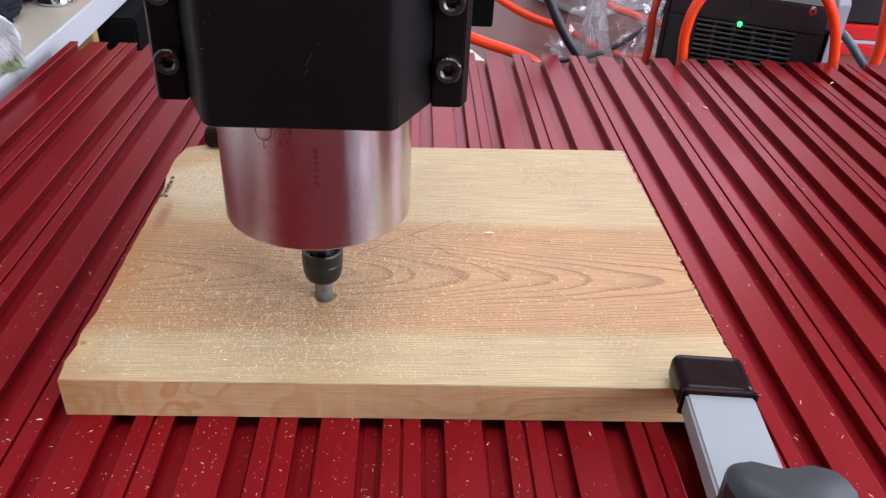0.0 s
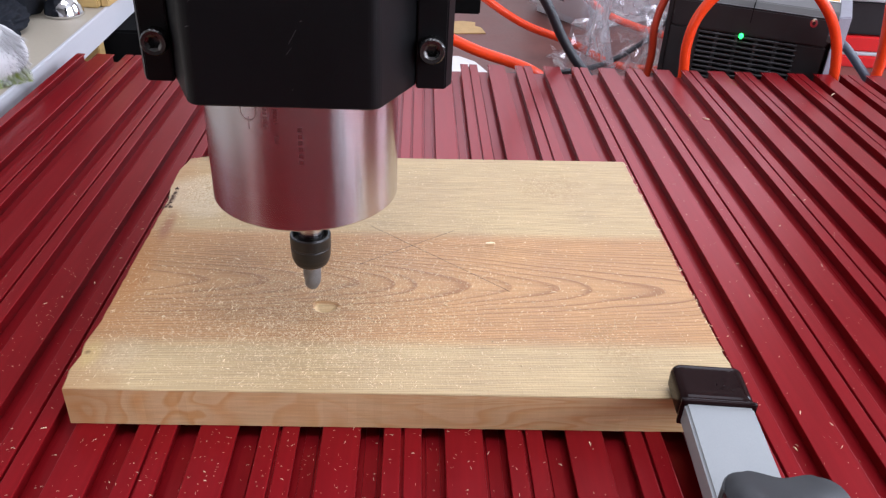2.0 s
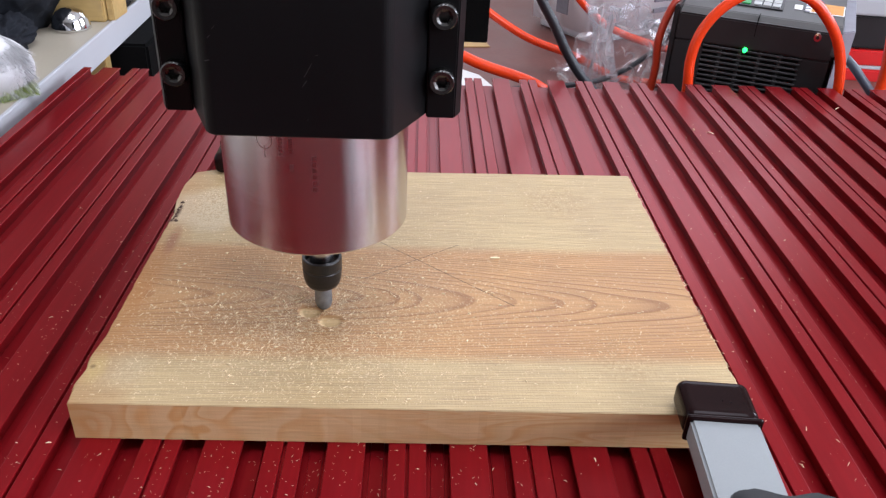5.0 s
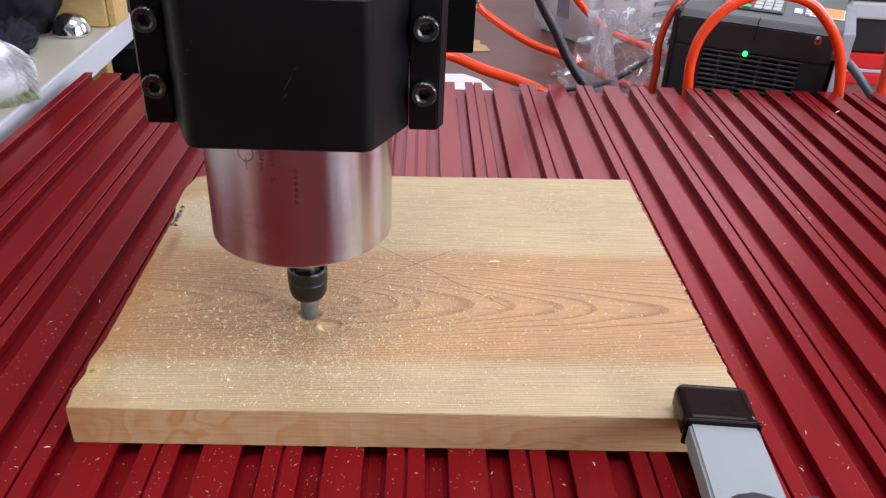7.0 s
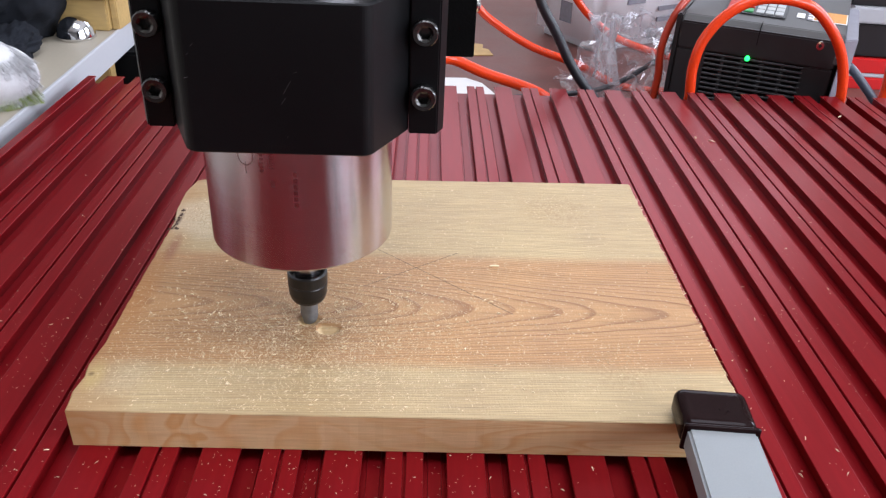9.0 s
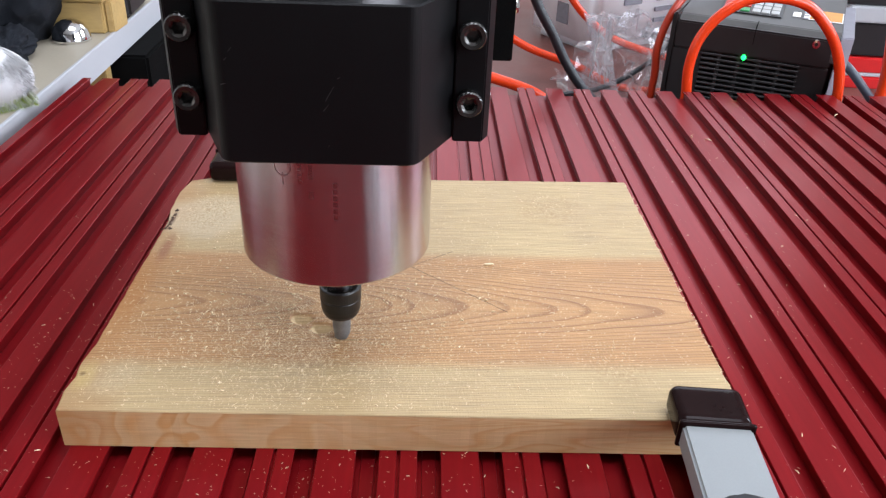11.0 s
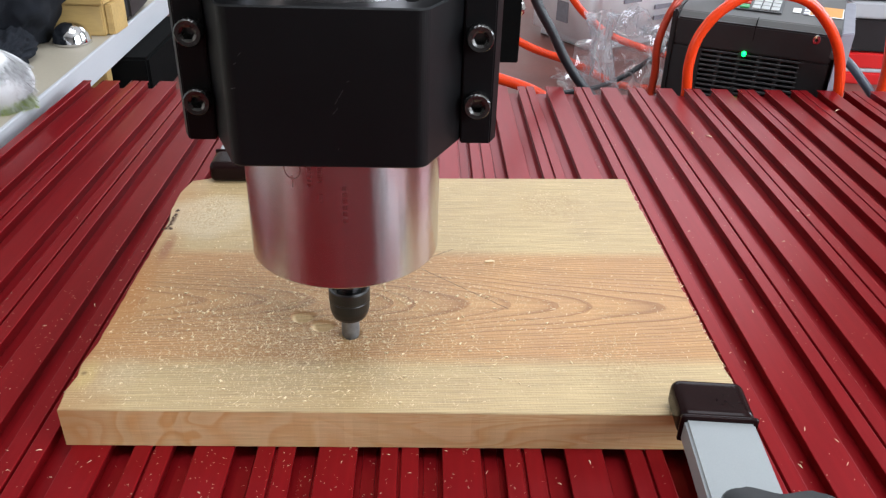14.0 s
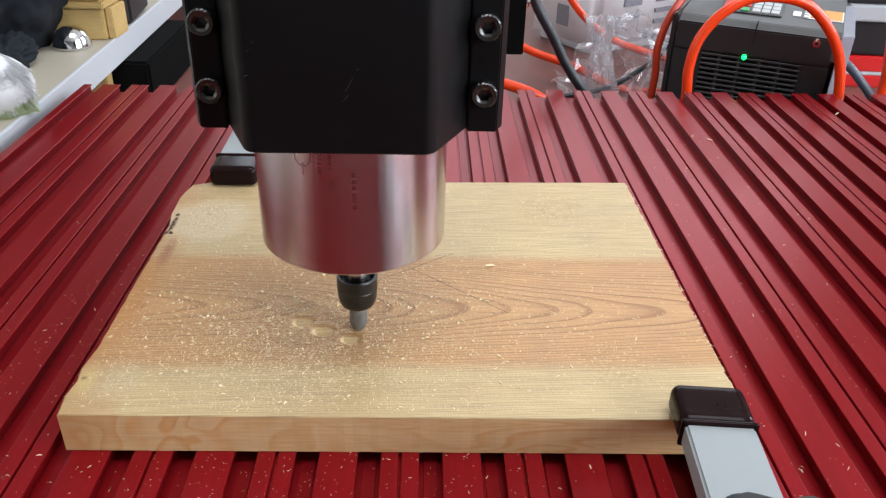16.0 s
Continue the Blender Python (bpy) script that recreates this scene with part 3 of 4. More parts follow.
# ---- the wooden board ----
T = 0.0195
SCOOPS = ((-0.0488, 0.0680, 0.0062, 0.0024), (-0.0384, 0.0606, 0.0062, 0.0024), (-0.0250, 0.0540, 0.0058, 0.0020))


def board_outline():
    """Sawn edges, slightly ragged, with a waney corner at the back and a nick at the front."""
    rnd = random.Random(5)
    corners = [(-0.1403, 0.0002), (0.1452, -0.0034), (0.1466, 0.2306), (-0.1255, 0.2250), (-0.1385, 0.2195), (-0.1418, 0.2020), (-0.1412, 0.178), (-0.1388, 0.165), (-0.1392, 0.10), (-0.1394, 0.045), (-0.1412, 0.030), (-0.1400, 0.022), (-0.1416, 0.012)]
    out = []
    for i, a in enumerate(corners):
        b = corners[(i + 1) % len(corners)]
        rough = 0.0005 if i == 1 else 0.00022 if i > 2 else 0.00008
        n = max(1, int(math.dist(a, b) / 0.0035))
        for k in range(n):
            f = k / n
            jit = rough if k else 0
            out.append((a[0] + (b[0] - a[0]) * f + rnd.uniform(-jit, jit), a[1] + (b[1] - a[1]) * f + rnd.uniform(-jit, jit)))
    return out


def scoop_depth(x, y):
    """Slanting cuts of a round cutter: they run in from the back and end at a steep front rim."""
    low = 0.0
    for cx, cy, r, deep in SCOOPS:
        d = math.hypot(x - cx, y - cy)
        if d < r:
            low = max(low, deep * min(1.0, 1.5 * (1 - (d / r) ** 2)) * max(0.0, min(1.0, 0.46 - 0.12 * (x - cx) / r - 0.80 * (y - cy) / r)))
    return low


def board():
    top = thing("wooden_board", "pale rough-sawn softwood board with cathedral grain, clamped on the bed", "wooden board")
    outline = board_outline()
    x0, x1, y0, y1, step = -0.062, -0.012, 0.042, 0.082, 0.0005
    bm = bmesh.new()
    low, mid, high = ([bm.verts.new((x + (0.0006 * s if i < 82 else 0), y, z)) for i, (x, y) in enumerate(outline)] for z, s in ((0.0002, 0), (T - 0.0005, 0), (T, 0)))
    cx, cy = sum(p[0] for p in outline) / len(outline), sum(p[1] for p in outline) / len(outline)
    for v in high:
        v.co.x += 0.0005 if v.co.x < cx else -0.0005
        v.co.y += 0.0004 if v.co.y < cy else -0.0004
    n = len(outline)
    for a, b in ((low, mid), (mid, high)):
        for i in range(n):
            bm.faces.new((a[i], a[(i + 1) % n], b[(i + 1) % n], b[i]))
    bm.faces.new(low[::-1])
    # top face round the fine patch: four fans to the patch's corners
    corners = [bm.verts.new(c) for c in ((x0, y0, T), (x1, y0, T), (x1, y1, T), (x0, y1, T))]

    def quadrant(v):
        dx, dy = (v.co.x - (x0 + x1) / 2) / (x1 - x0), (v.co.y - (y0 + y1) / 2) / (y1 - y0)
        return (0 if dx < 0 else 1) if dy < 0 else (3 if dx < 0 else 2)

    for i in range(n):
        a, b = high[i], high[(i + 1) % n]
        qa, qb = quadrant(a), quadrant(b)
        if qa == qb:
            bm.faces.new((a, b, corners[qa]))
        else:
            bm.faces.new((a, b, corners[qb], corners[qa]))
    # fine patch with the cuts
    nx, ny = round((x1 - x0) / step), round((y1 - y0) / step)
    grid = [[None] * (ny + 1) for _ in range(nx + 1)]
    for i in range(nx + 1):
        for j in range(ny + 1):
            x, y = x0 + i * step, y0 + j * step
            grid[i][j] = bm.verts.new((x, y, T - scoop_depth(x, y)))
    for i in range(nx):
        for j in range(ny):
            bm.faces.new((grid[i][j], grid[i + 1][j], grid[i + 1][j + 1], grid[i][j + 1]))
    part("plank", bm, WOOD, top)
    for (ax, ay), (bx, by), w in (((0.0268, 0.1338), (-0.024, 0.0975), 0.00014), ((-0.020, 0.1375), (0.052, 0.0745), 0.00014)):
        a, b = Vector((ax, ay, T)), Vector((bx, by, T))
        way = (b - a).normalized()
        side = Vector((-way.y, way.x, 0)) * w
        part("pencil_line", prism([(p.x, p.y) for p in (a - side, b - side, b + side, a + side)], T - 0.0002, T + 0.00006), PENCIL, top, "thin pencil line of a drawn cross")


board()


def bark():
    """Dark knotty bark on the board's waney edge."""
    rnd = random.Random(8)
    bm = bmesh.new()
    for k in range(30):
        if k < 14:
            c = Vector((-0.1368 + rnd.uniform(-0.0008, 0.0008), rnd.uniform(0.157, 0.178), T - 0.0001))
        elif k < 20:
            c = Vector((rnd.uniform(-0.1400, -0.1345), 0.155 + rnd.uniform(-0.0012, 0.0012), T - 0.0001))
        else:
            c = Vector((-0.1398 + rnd.uniform(-0.0004, 0.0006), rnd.uniform(0.155, 0.180), rnd.uniform(0.006, T - 0.001)))
        lump = bmesh.ops.create_icosphere(bm, subdivisions=2, radius=1.0)["verts"]
        size = Vector((rnd.uniform(0.0004, 0.0010), rnd.uniform(0.0008, 0.0020), rnd.uniform(0.0002, 0.0005)))
        for v in lump:
            f = 1 + 0.35 * noise.noise(v.co * 2 + c * 900)
            v.co = c + Vector((v.co.x * size.x, v.co.y * size.y, v.co.z * size.z)) * f
    part("bark", bm, BARK, bpy.data.objects["wooden_board"], "dark brown bark and knot on the edge")


bark()

# ---- clamps ----


def clamp(m, label):
    c = thing("hold_down_clamp", label, "clamp", m, group="clamps that hold the board")
    # origin on the bed under the clamp's tip; the bar runs towards -y
    part("bar", box(-0.0137, 0.0137, -0.150, -0.006, 0.0208, 0.0312, 0.0011, 3), CLAMP_GREY, c, "silver grey flat steel bar")
    bm = rounded_box(-0.0150, 0.0150, -0.0225, 0.0012, T + 0.0002, 0.0330, 0.0042)
    part("end_cap", bm, BLACK_PLASTIC, c, "glossy black plastic end cap", smooth=True)
    lip = rounded_box(-0.0151, 0.0151, -0.0238, -0.0216, T + 0.0004, 0.0331, 0.0010, 8)
    part("cap_lip", lip, BLACK_PLASTIC, c, smooth=True)
    lobes = [(r * math.cos(a), r * math.sin(a)) for a, r in ((2 * math.pi * k / 80, 0.0215 + 0.0036 * math.cos(4 * 2 * math.pi * k / 80)) for k in range(80))]
    knob = part("star_knob", moved(prism(lobes, 0.0, 0.018, 0.0035, 4), pose(0.001, -0.098, 0.0345, 0, 0, 45)), KNOB_BLACK, c, "matt black star knob", smooth=True)
    part("washer", moved(turned([(0, 0), (0.011, 0), (0.011, 0.002), (0, 0.002)], 32), pose(0.001, -0.098, 0.0318)), CHROME, knob)
    part("threaded_post", moved(turned([(0, 0), (0.004, 0), (0.004, 0.030), (0, 0.030)], 20), pose(0.001, -0.098, -0.0070)), BLACK_STEEL, c)
    part("heel_bolt", moved(turned([(0, 0), (0.005, 0), (0.005, 0.0215), (0, 0.0215)], 20), pose(0, -0.140, 0.0)), BLACK_STEEL, c)
    return c


front_clamp = clamp(pose(0.1265, 0.0035, 0, 0, 0, -5.0), "silver step clamp with black end cap on the board's front corner")
clamp(pose(-0.1115, 0.2175, 0, 0, 0, 180), "silver step clamp with black end cap on the board's rear corner")

# ---- the router head ----
head = thing("router_head", "black clamp block holding a bright steel spindle with a cutter", "router spindle")
head.location = HEAD[0][1:]


def arc(cx, cy, radius, a0, a1, n=7):
    return [(cx + radius * math.cos(radians(a0 + (a1 - a0) * k / n)), cy + radius * math.sin(radians(a0 + (a1 - a0) * k / n))) for k in range(n + 1)]


block_outline = [*arc(-0.0312, -0.0400, 0.0055, 203, 270), *arc(0.0290, -0.0400, 0.0055, 270, 337), (0.0462, -0.018), (0.0462, 0.045), (-0.0462, 0.045), (-0.0462, -0.018)]


def bored(outline, z0, z1, radius, steps=64):
    """A block with a round bore through it."""
    bm = bmesh.new()
    ang = [math.atan2(y, x) for x, y in outline]
    rows = []
    angles = sorted({round(a, 6) for a in ang} | {round(-math.pi + 2 * math.pi * (k + 0.5) / steps, 6) for k in range(steps)})
    for a in angles:
        c, s = math.cos(a), math.sin(a)
        best = 1.0
        for i in range(len(outline)):
            (ax, ay), (bx, by) = outline[i], outline[(i + 1) % len(outline)]
            den = c * (by - ay) - s * (bx - ax)
            if abs(den) < 1e-12:
                continue
            t = (ax * (by - ay) - ay * (bx - ax)) / den
            u = (c * ay - s * ax) / -den if abs(bx - ax) + abs(by - ay) else 0
            px, py = t * c, t * s
            d = ((px - ax) * (bx - ax) + (py - ay) * (by - ay)) / ((bx - ax) ** 2 + (by - ay) ** 2)
            if t > 0 and -1e-6 <= d <= 1 + 1e-6:
                best = t if best == 1.0 else min(best, t)
        rows.append([bm.verts.new((r * c, r * s, z)) for r, z in ((best - 0.0006, z0), (best, z0 + 0.0006), (best, z1 - 0.0006), (best - 0.0006, z1), (radius, z1), (radius, z0))])
    for a, b in zip(rows, rows[1:] + rows[:1]):
        for k in range(6):
            j = (k + 1) % 6
            bm.faces.new((a[k], b[k], b[j], a[j]))
    bmesh.ops.recalc_face_normals(bm, faces=bm.faces[:])
    return bm


block = part("clamp_block", bored(block_outline, 0.1085, 0.1645, 0.0403), BLACK_ALU, head, "black anodised aluminium clamp block")
for sx, sy in ((-0.0300, -0.0335), (0.0275, -0.0335)):
    part("tapped_hole", moved(turned([(0, 0), (0.0023, 0), (0.0023, 0.0002), (0, 0.0002)], 20), pose(sx, sy, 0.1645)), DEEP_BLACK, block)

for x, z, l, turn in ((0.0022, 0.1156, 0.0007, 70), (0.0030, 0.1345, 0.0058, 60), (0.0016, 0.1295, 0.0030, 52), (0.0062, 0.1400, 0.0011, 20), (-0.0308, 0.1455, 0.0012, 40), (-0.0322, 0.1370, 0.0016, 15), (-0.0290, 0.1487, 0.0016, 50)):
    part("scratch", moved(box(-l / 2, l / 2, -0.00004, 0.0003, -0.00006, 0.00006), pose(x, -0.0455, z, 0, -turn, 0)), VFD_GREY, block, "short pale scratch")


def cap_bolt():
    """A socket head screw along -y, with a six-sided socket and a knurled rim."""
    bm = bmesh.new()
    steps = 36
    hexr = lambda a: 0.0018 / math.cos((a % (math.pi / 3)) - math.pi / 6)
    rings = []
    for kind, y in ((0.0044, 0.0), (0.0044, -0.0036), (0.0039, -0.0042), (0.0027, -0.0041), (None, -0.0036), (None, -0.0004)):
        ring = []
        for k in range(steps):
            a = 2 * math.pi * k / steps
            r = kind if kind else hexr(a)
            if kind == 0.0044 and k % 2:
                r -= 0.00015
            ring.append(bm.verts.new((r * math.cos(a), y, r * math.sin(a))))
        rings.append(ring)
    for a, b in zip(rings, rings[1:]):
        for k in range(steps):
            bm.faces.new((a[k], a[(k + 1) % steps], b[(k + 1) % steps], b[k]))
    bm.faces.new(rings[-1])
    bm.faces.new(rings[0])
    bmesh.ops.recalc_face_normals(bm, faces=bm.faces[:])
    return bm


for sx in (-1, 1):
    e = 0.0605 if sx > 0 else -0.0595
    o = [(sx * 0.0463, -0.0195), (e - sx * 0.0027, -0.0195), (e, -0.0135), (e, 0.012), (sx * 0.0463, 0.012)]
    plate = part("clamp_ear", prism(o if sx > 0 else o[::-1], 0.1078, 0.235, 0.0005, 2), BLACK_ALU, head, "black clamping ear with two socket screws")
    for bz in (0.1240, 0.1493, 0.205):
        part("socket_screw", moved(cap_bolt(), pose(0.0519 if sx > 0 else -0.0510, -0.0195, bz) @ Matrix.Diagonal((1.16, 1.15, 1.16, 1))), BLACK_STEEL, plate, "black socket head screw")
part("back_plate", box(-0.062, 0.062, 0.0455, 0.058, 0.1150, 0.30, 0.0006), BLACK_ALU, head)
side_plate = part("side_plate", box(0.058, 0.0770, 0.0585, 0.074, 0.1165, 0.30, 0.0005), DEEP_BLACK, head, "black rough-cut carriage plate")
part("plate_bolt", moved(turned([(0, 0), (0.0035, 0), (0.0035, 0.001), (0.0028, 0.002), (0, 0.0026)], 24), pose(0.0770, 0.066, 0.1400, 0, 90, 0)), CHROME, side_plate, "zinc-plated bolt head")

spindle = part("spindle_body", moved(turned([(0, 0.0535), (0.0095, 0.0535), (0.0388, 0.0535), (0.0393, 0.0535), (0.0400, 0.0541), (0.0400, 0.0546), (0.0400, 0.279), (0.0400, 0.28), (0, 0.28)], 96), pose(-0.0005, 0, 0)), STEEL, head, "turned bright steel spindle housing", smooth=True)


def on_barrel(angle, z, w, h, r=0.0400):
    """A thin curved mark on the housing."""
    bm = bmesh.new()
    n = 4
    a0 = angle - w / r / 2
    rows = [[bm.verts.new((q * math.cos(a0 + w / r * k / n), q * math.sin(a0 + w / r * k / n), zz)) for q, zz in ((r - 0.0003, z), (r + 0.00004, z), (r + 0.00004, z + h), (r - 0.0003, z + h))] for k in range(n + 1)]
    for a, b in zip(rows, rows[1:]):
        for k in range(4):
            bm.faces.new((a[k], b[k], b[(k + 1) % 4], a[(k + 1) % 4]))
    bm.faces.new(rows[0])
    bm.faces.new(rows[-1][::-1])
    bmesh.ops.recalc_face_normals(bm, faces=bm.faces[:])
    return moved(bm, pose(-0.0005, 0, 0))


front = -math.pi / 2
marks = []
for k in range(44):  # a leaf-shaped emblem, drawn as an outline
    a = math.pi * 2 * k / 44
    marks.append(on_barrel(front - 0.40 + 0.085 * math.cos(a), 0.1035 + 0.0036 * math.sin(a), 0.0006, 0.0006))
marks += [on_barrel(front - 0.40, 0.0965, 0.0005, 0.005)]
part("emblem", joined(*marks), ENGRAVED, spindle, "faint etched emblem")
for k, (da, z, h) in enumerate(((-0.23, 0.098, 0.010), (-0.13, 0.100, 0.006), (-0.13, 0.092, 0.003), (0.09, 0.0835, 0.016))):
    for j in range(6):
        part("etched_bar", on_barrel(front + da, z + j * h / 6, 0.0016, h / 9), ENGRAVED, spindle, "faint unreadable etched bar")
part("shaft", turned([(0, 0.0130), (0.0058, 0.0130), (0.0058, 0.0536), (0, 0.0536)], 40), STEEL, head, "bright steel shaft", smooth=True)
nut = part("collet_nut", turned([(0.0042, 0.0150), (0.0076, 0.0144), (0.0084, 0.0160), (0.0090, 0.0185), (0.0093, 0.0232), (0.0091, 0.0236), (0.0091, 0.0240), (0.0094, 0.0244), (0.0094, 0.0292), (0.0091, 0.0297), (0.0082, 0.0297), (0.0079, 0.0292), (0.0074, 0.0265), (0.0059, 0.0260)], 48), NUT_BLACK, head, "black steel collet nut", smooth=False)


def cutter():
    """A two-flute end mill with a helical twist."""
    bm = bmesh.new()
    steps, rings = 24, []
    for i in range(17):
        z = 0.0150 * i / 16
        ring = []
        for k in range(steps):
            a = 2 * math.pi * k / steps
            flute = max(0.0, math.cos(2 * a)) ** 3 if z < 0.0125 else 0
            r = 0.0042 * (1 - 0.14 * flute) * (0.62 + 0.38 * min(1.0, z / 0.0035) ** 0.6)
            ring.append(bm.verts.new((r * math.cos(a + z * 150), r * math.sin(a + z * 150), z)))
        rings.append(ring)
    for a, b in zip(rings, rings[1:]):
        for k in range(steps):
            bm.faces.new((a[k], a[(k + 1) % steps], b[(k + 1) % steps], b[k]))
    bm.faces.new(rings[0][::-1])
    bm.faces.new(rings[-1])
    return bm


bit = part("cutter_bit", cutter(), CARBIDE, nut, "grey carbide end mill", smooth=True)

# ---- inverter behind the bed ----


def inverter():
    v = thing("inverter_drive", "grey and black frequency inverter with vents and a lit green lamp", "inverter drive", pose(0.281, 0.582, BENCH_Z, 0, 0, -26.7) @ Matrix.Diagonal((1, 1, 1.16, 1)))
    W, Dp, H = 0.158, 0.165, 0.113
    part("housing", box(0.0005, W, 0.020, Dp, 0.0, 0.092, 0.002), VFD_BLACK, v, "black plastic housing")
    part("end_frame_top", prism([(0, 0), (W - 0.004, 0), (W - 0.004, 0.008), (0, 0.008)], 0.088, 0.1125, 0.0015), VFD_BLACK, v)
    part("end_frame_side", box(0, 0.030, 0.0, 0.008, 0.0, 0.0878, 0.001), VFD_BLACK, v)
    part("end_frame_side", box(0.128, W - 0.004, 0.0, 0.008, 0.0, 0.0878, 0.001), VFD_BLACK, v)
    part("end_panel", box(-0.006, 0.0, 0.002, Dp, 0.0, 0.118, 0.0015), VFD_BLACK, v)
    for k in range(19):
        part("vent_slat", box(0.030, 0.128, 0.0005, 0.006, 0.0040 + k * 0.0045, 0.0058 + k * 0.0045, 0.0003, 1), VFD_SLAT, v)
    for k in range(6):
        part("vent_rib", box(0.0270 + k * 0.0198, 0.0300 + k * 0.0198, 0.0012, 0.0058, 0.002, 0.0876), VFD_SLAT, v)
    cover_section = [(0.0015, 0.0925), (0.0, 0.1), (0.004, 0.112), (0.014, 0.1165), (Dp, 0.128), (Dp, 0.0925)]
    bm = rail([(y, z) for y, z in cover_section], 0.0, W)
    bm.transform(Matrix(((0, 1, 0, 0), (1, 0, 0, 0), (0, 0, 1, 0), (0, 0, 0, 1))))
    bmesh.ops.recalc_face_normals(bm, faces=bm.faces[:])
    cover = part("front_cover", bevelled(bm, 0.0012), VFD_GREY, v, "grey plastic front cover")
    part("cover_seam", box(0.078, 0.0786, -0.0003, 0.02, 0.100, 0.1170), DEEP_BLACK, cover)
    side = [(W, 0.004), (W + 0.012, 0.016), (W + 0.012, Dp), (W, Dp)]
    part("heat_sink", prism(side, 0.0, 0.114, 0.001), VFD_SIDE, v, "pale grey metal heat sink side")
    part("cover_screw", moved(turned([(0, 0), (0.004, 0), (0.0036, 0.001), (0.0015, 0.0012), (0.0014, 0.0004), (0, 0.0004)], 24), pose(0.137, 0.0005, 0.1075, 90, 0, 0)), CHROME, v, "small bright screw")
    part("lamp", moved(turned([(0, 0), (0.0024, 0), (0.0022, 0.002), (0.0014, 0.003), (0, 0.0034)], 24), pose(0.0725, 0.0, 0.0875, 90, 0, 0)), LED, v, "lit green indicator lamp")
    tilt = pose(0, 0.014, 0.1168, 4.3, 0, 0)

    def on_cover(name, x0, x1, y0, y1, h, mat, parent, label=""):
        return part(name, moved(box(x0, x1, y0, y1, 0, h, 0.0003, 1), tilt), mat, parent, label)

    pad = on_cover("keypad", 0.035, 0.098, 0.022, 0.075, 0.0012, VFD_BLACK, v, "black keypad with grey, red and green keys")
    for i in range(3):
        for j in range(3):
            on_cover("key", 0.068 + i * 0.0095, 0.076 + i * 0.0095, 0.026 + j * 0.013, 0.0365 + j * 0.013, 0.0024, KEY_GREY, pad)
    on_cover("key", 0.056, 0.065, 0.026, 0.0365, 0.0024, KEY_GREEN, pad, "green key")
    on_cover("key", 0.056, 0.065, 0.042, 0.055, 0.0024, KEY_RED, pad, "red key")
    on_cover("display", 0.038, 0.053, 0.030, 0.066, 0.0018, KEY_RED, pad, "red display window")
    on_cover("plain_label", 0.108, 0.116, 0.034, 0.05, 0.0005, PAPER, v)
    sticker = on_cover("warning_label", 0.119, 0.157, 0.030, 0.064, 0.0005, PAPER, v, "white and amber label with unreadable print")
    on_cover("amber_field", 0.125, 0.156, 0.032, 0.063, 0.0008, AMBER, sticker)
    for j in range(3):
        on_cover("print_bar", 0.118, 0.124, 0.030 + j * 0.009, 0.034 + j * 0.009, 0.0007, INK, sticker)


inverter()

# ---- hoses and cables ----


def hose(name, points, r, mat, label, category):
    return tagged(part(name, tube(points, r), mat, smooth=True), label, category)


hose("orange_hose", [(0.2850, 0.5200, -0.0800), (0.2770, 0.5020, -0.0500), (0.2746, 0.4990, -0.0086), (0.2722, 0.4990, 0.0202), (0.2775, 0.4990, 0.0481), (0.2958, 0.4990, 0.0730), (0.3255, 0.4990, 0.0874), (0.3687, 0.4990, 0.0836), (0.3966, 0.4990, 0.0634), (0.4168, 0.4990, 0.0346), (0.4273, 0.4990, -0.0019), (0.4300, 0.5000, -0.0500), (0.4400, 0.4960, -0.0800)], 0.0050, HOSE, "bright orange plastic hose looped over the inverter", "hose")
hose("red_hose", [(0.268, 0.60, BENCH_Z + 0.004), (0.270, 0.60, -0.055), (0.272, 0.60, -0.02), (0.270, 0.60, 0.01), (0.279, 0.605, 0.042), (0.300, 0.62, 0.066), (0.335, 0.65, 0.082), (0.39, 0.69, 0.085), (0.45, 0.74, 0.06), (0.50, 0.78, -0.02), (0.52, 0.77, BENCH_Z + 0.004)], 0.0042, HOSE_DARK, "dark orange plastic hose rising beside the inverter", "hose")
hose("orange_hose", [(0.02, 0.545, 0.0045), (0.040, 0.56, 0.002), (0.076, 0.56, -0.012), (0.129, 0.56, -0.029), (0.165, 0.565, -0.052), (0.20, 0.58, BENCH_Z + 0.006), (0.25, 0.62, BENCH_Z + 0.006)], 0.0058, HOSE, "orange plastic hose end lying behind the bed", "hose")
hose("orange_hose", [(-0.02, 0.75, 0.11), (0.04, 0.75, 0.052), (0.076, 0.75, 0.015), (0.097, 0.75, -0.004), (0.150, 0.75, -0.035), (0.211, 0.75, -0.056), (0.27, 0.74, BENCH_Z + 0.005), (0.33, 0.72, BENCH_Z + 0.005)], 0.0050, HOSE, "orange plastic hose sagging across the bench", "hose")
hose("orange_hose", [(0.17, 0.85, 0.08), (0.221, 0.85, 0.004), (0.257, 0.85, -0.030), (0.291, 0.85, -0.050), (0.350, 0.84, -0.066), (0.42, 0.83, BENCH_Z + 0.005)], 0.0050, HOSE, "orange plastic hose in front of the white bin", "hose")
hose("orange_hose", [(0.485, 0.55, 0.10), (0.498, 0.55, 0.03), (0.503, 0.55, -0.008), (0.500, 0.55, -0.035), (0.485, 0.56, BENCH_Z + 0.005)], 0.0056, HOSE, "orange plastic hose end beside the inverter", "hose")
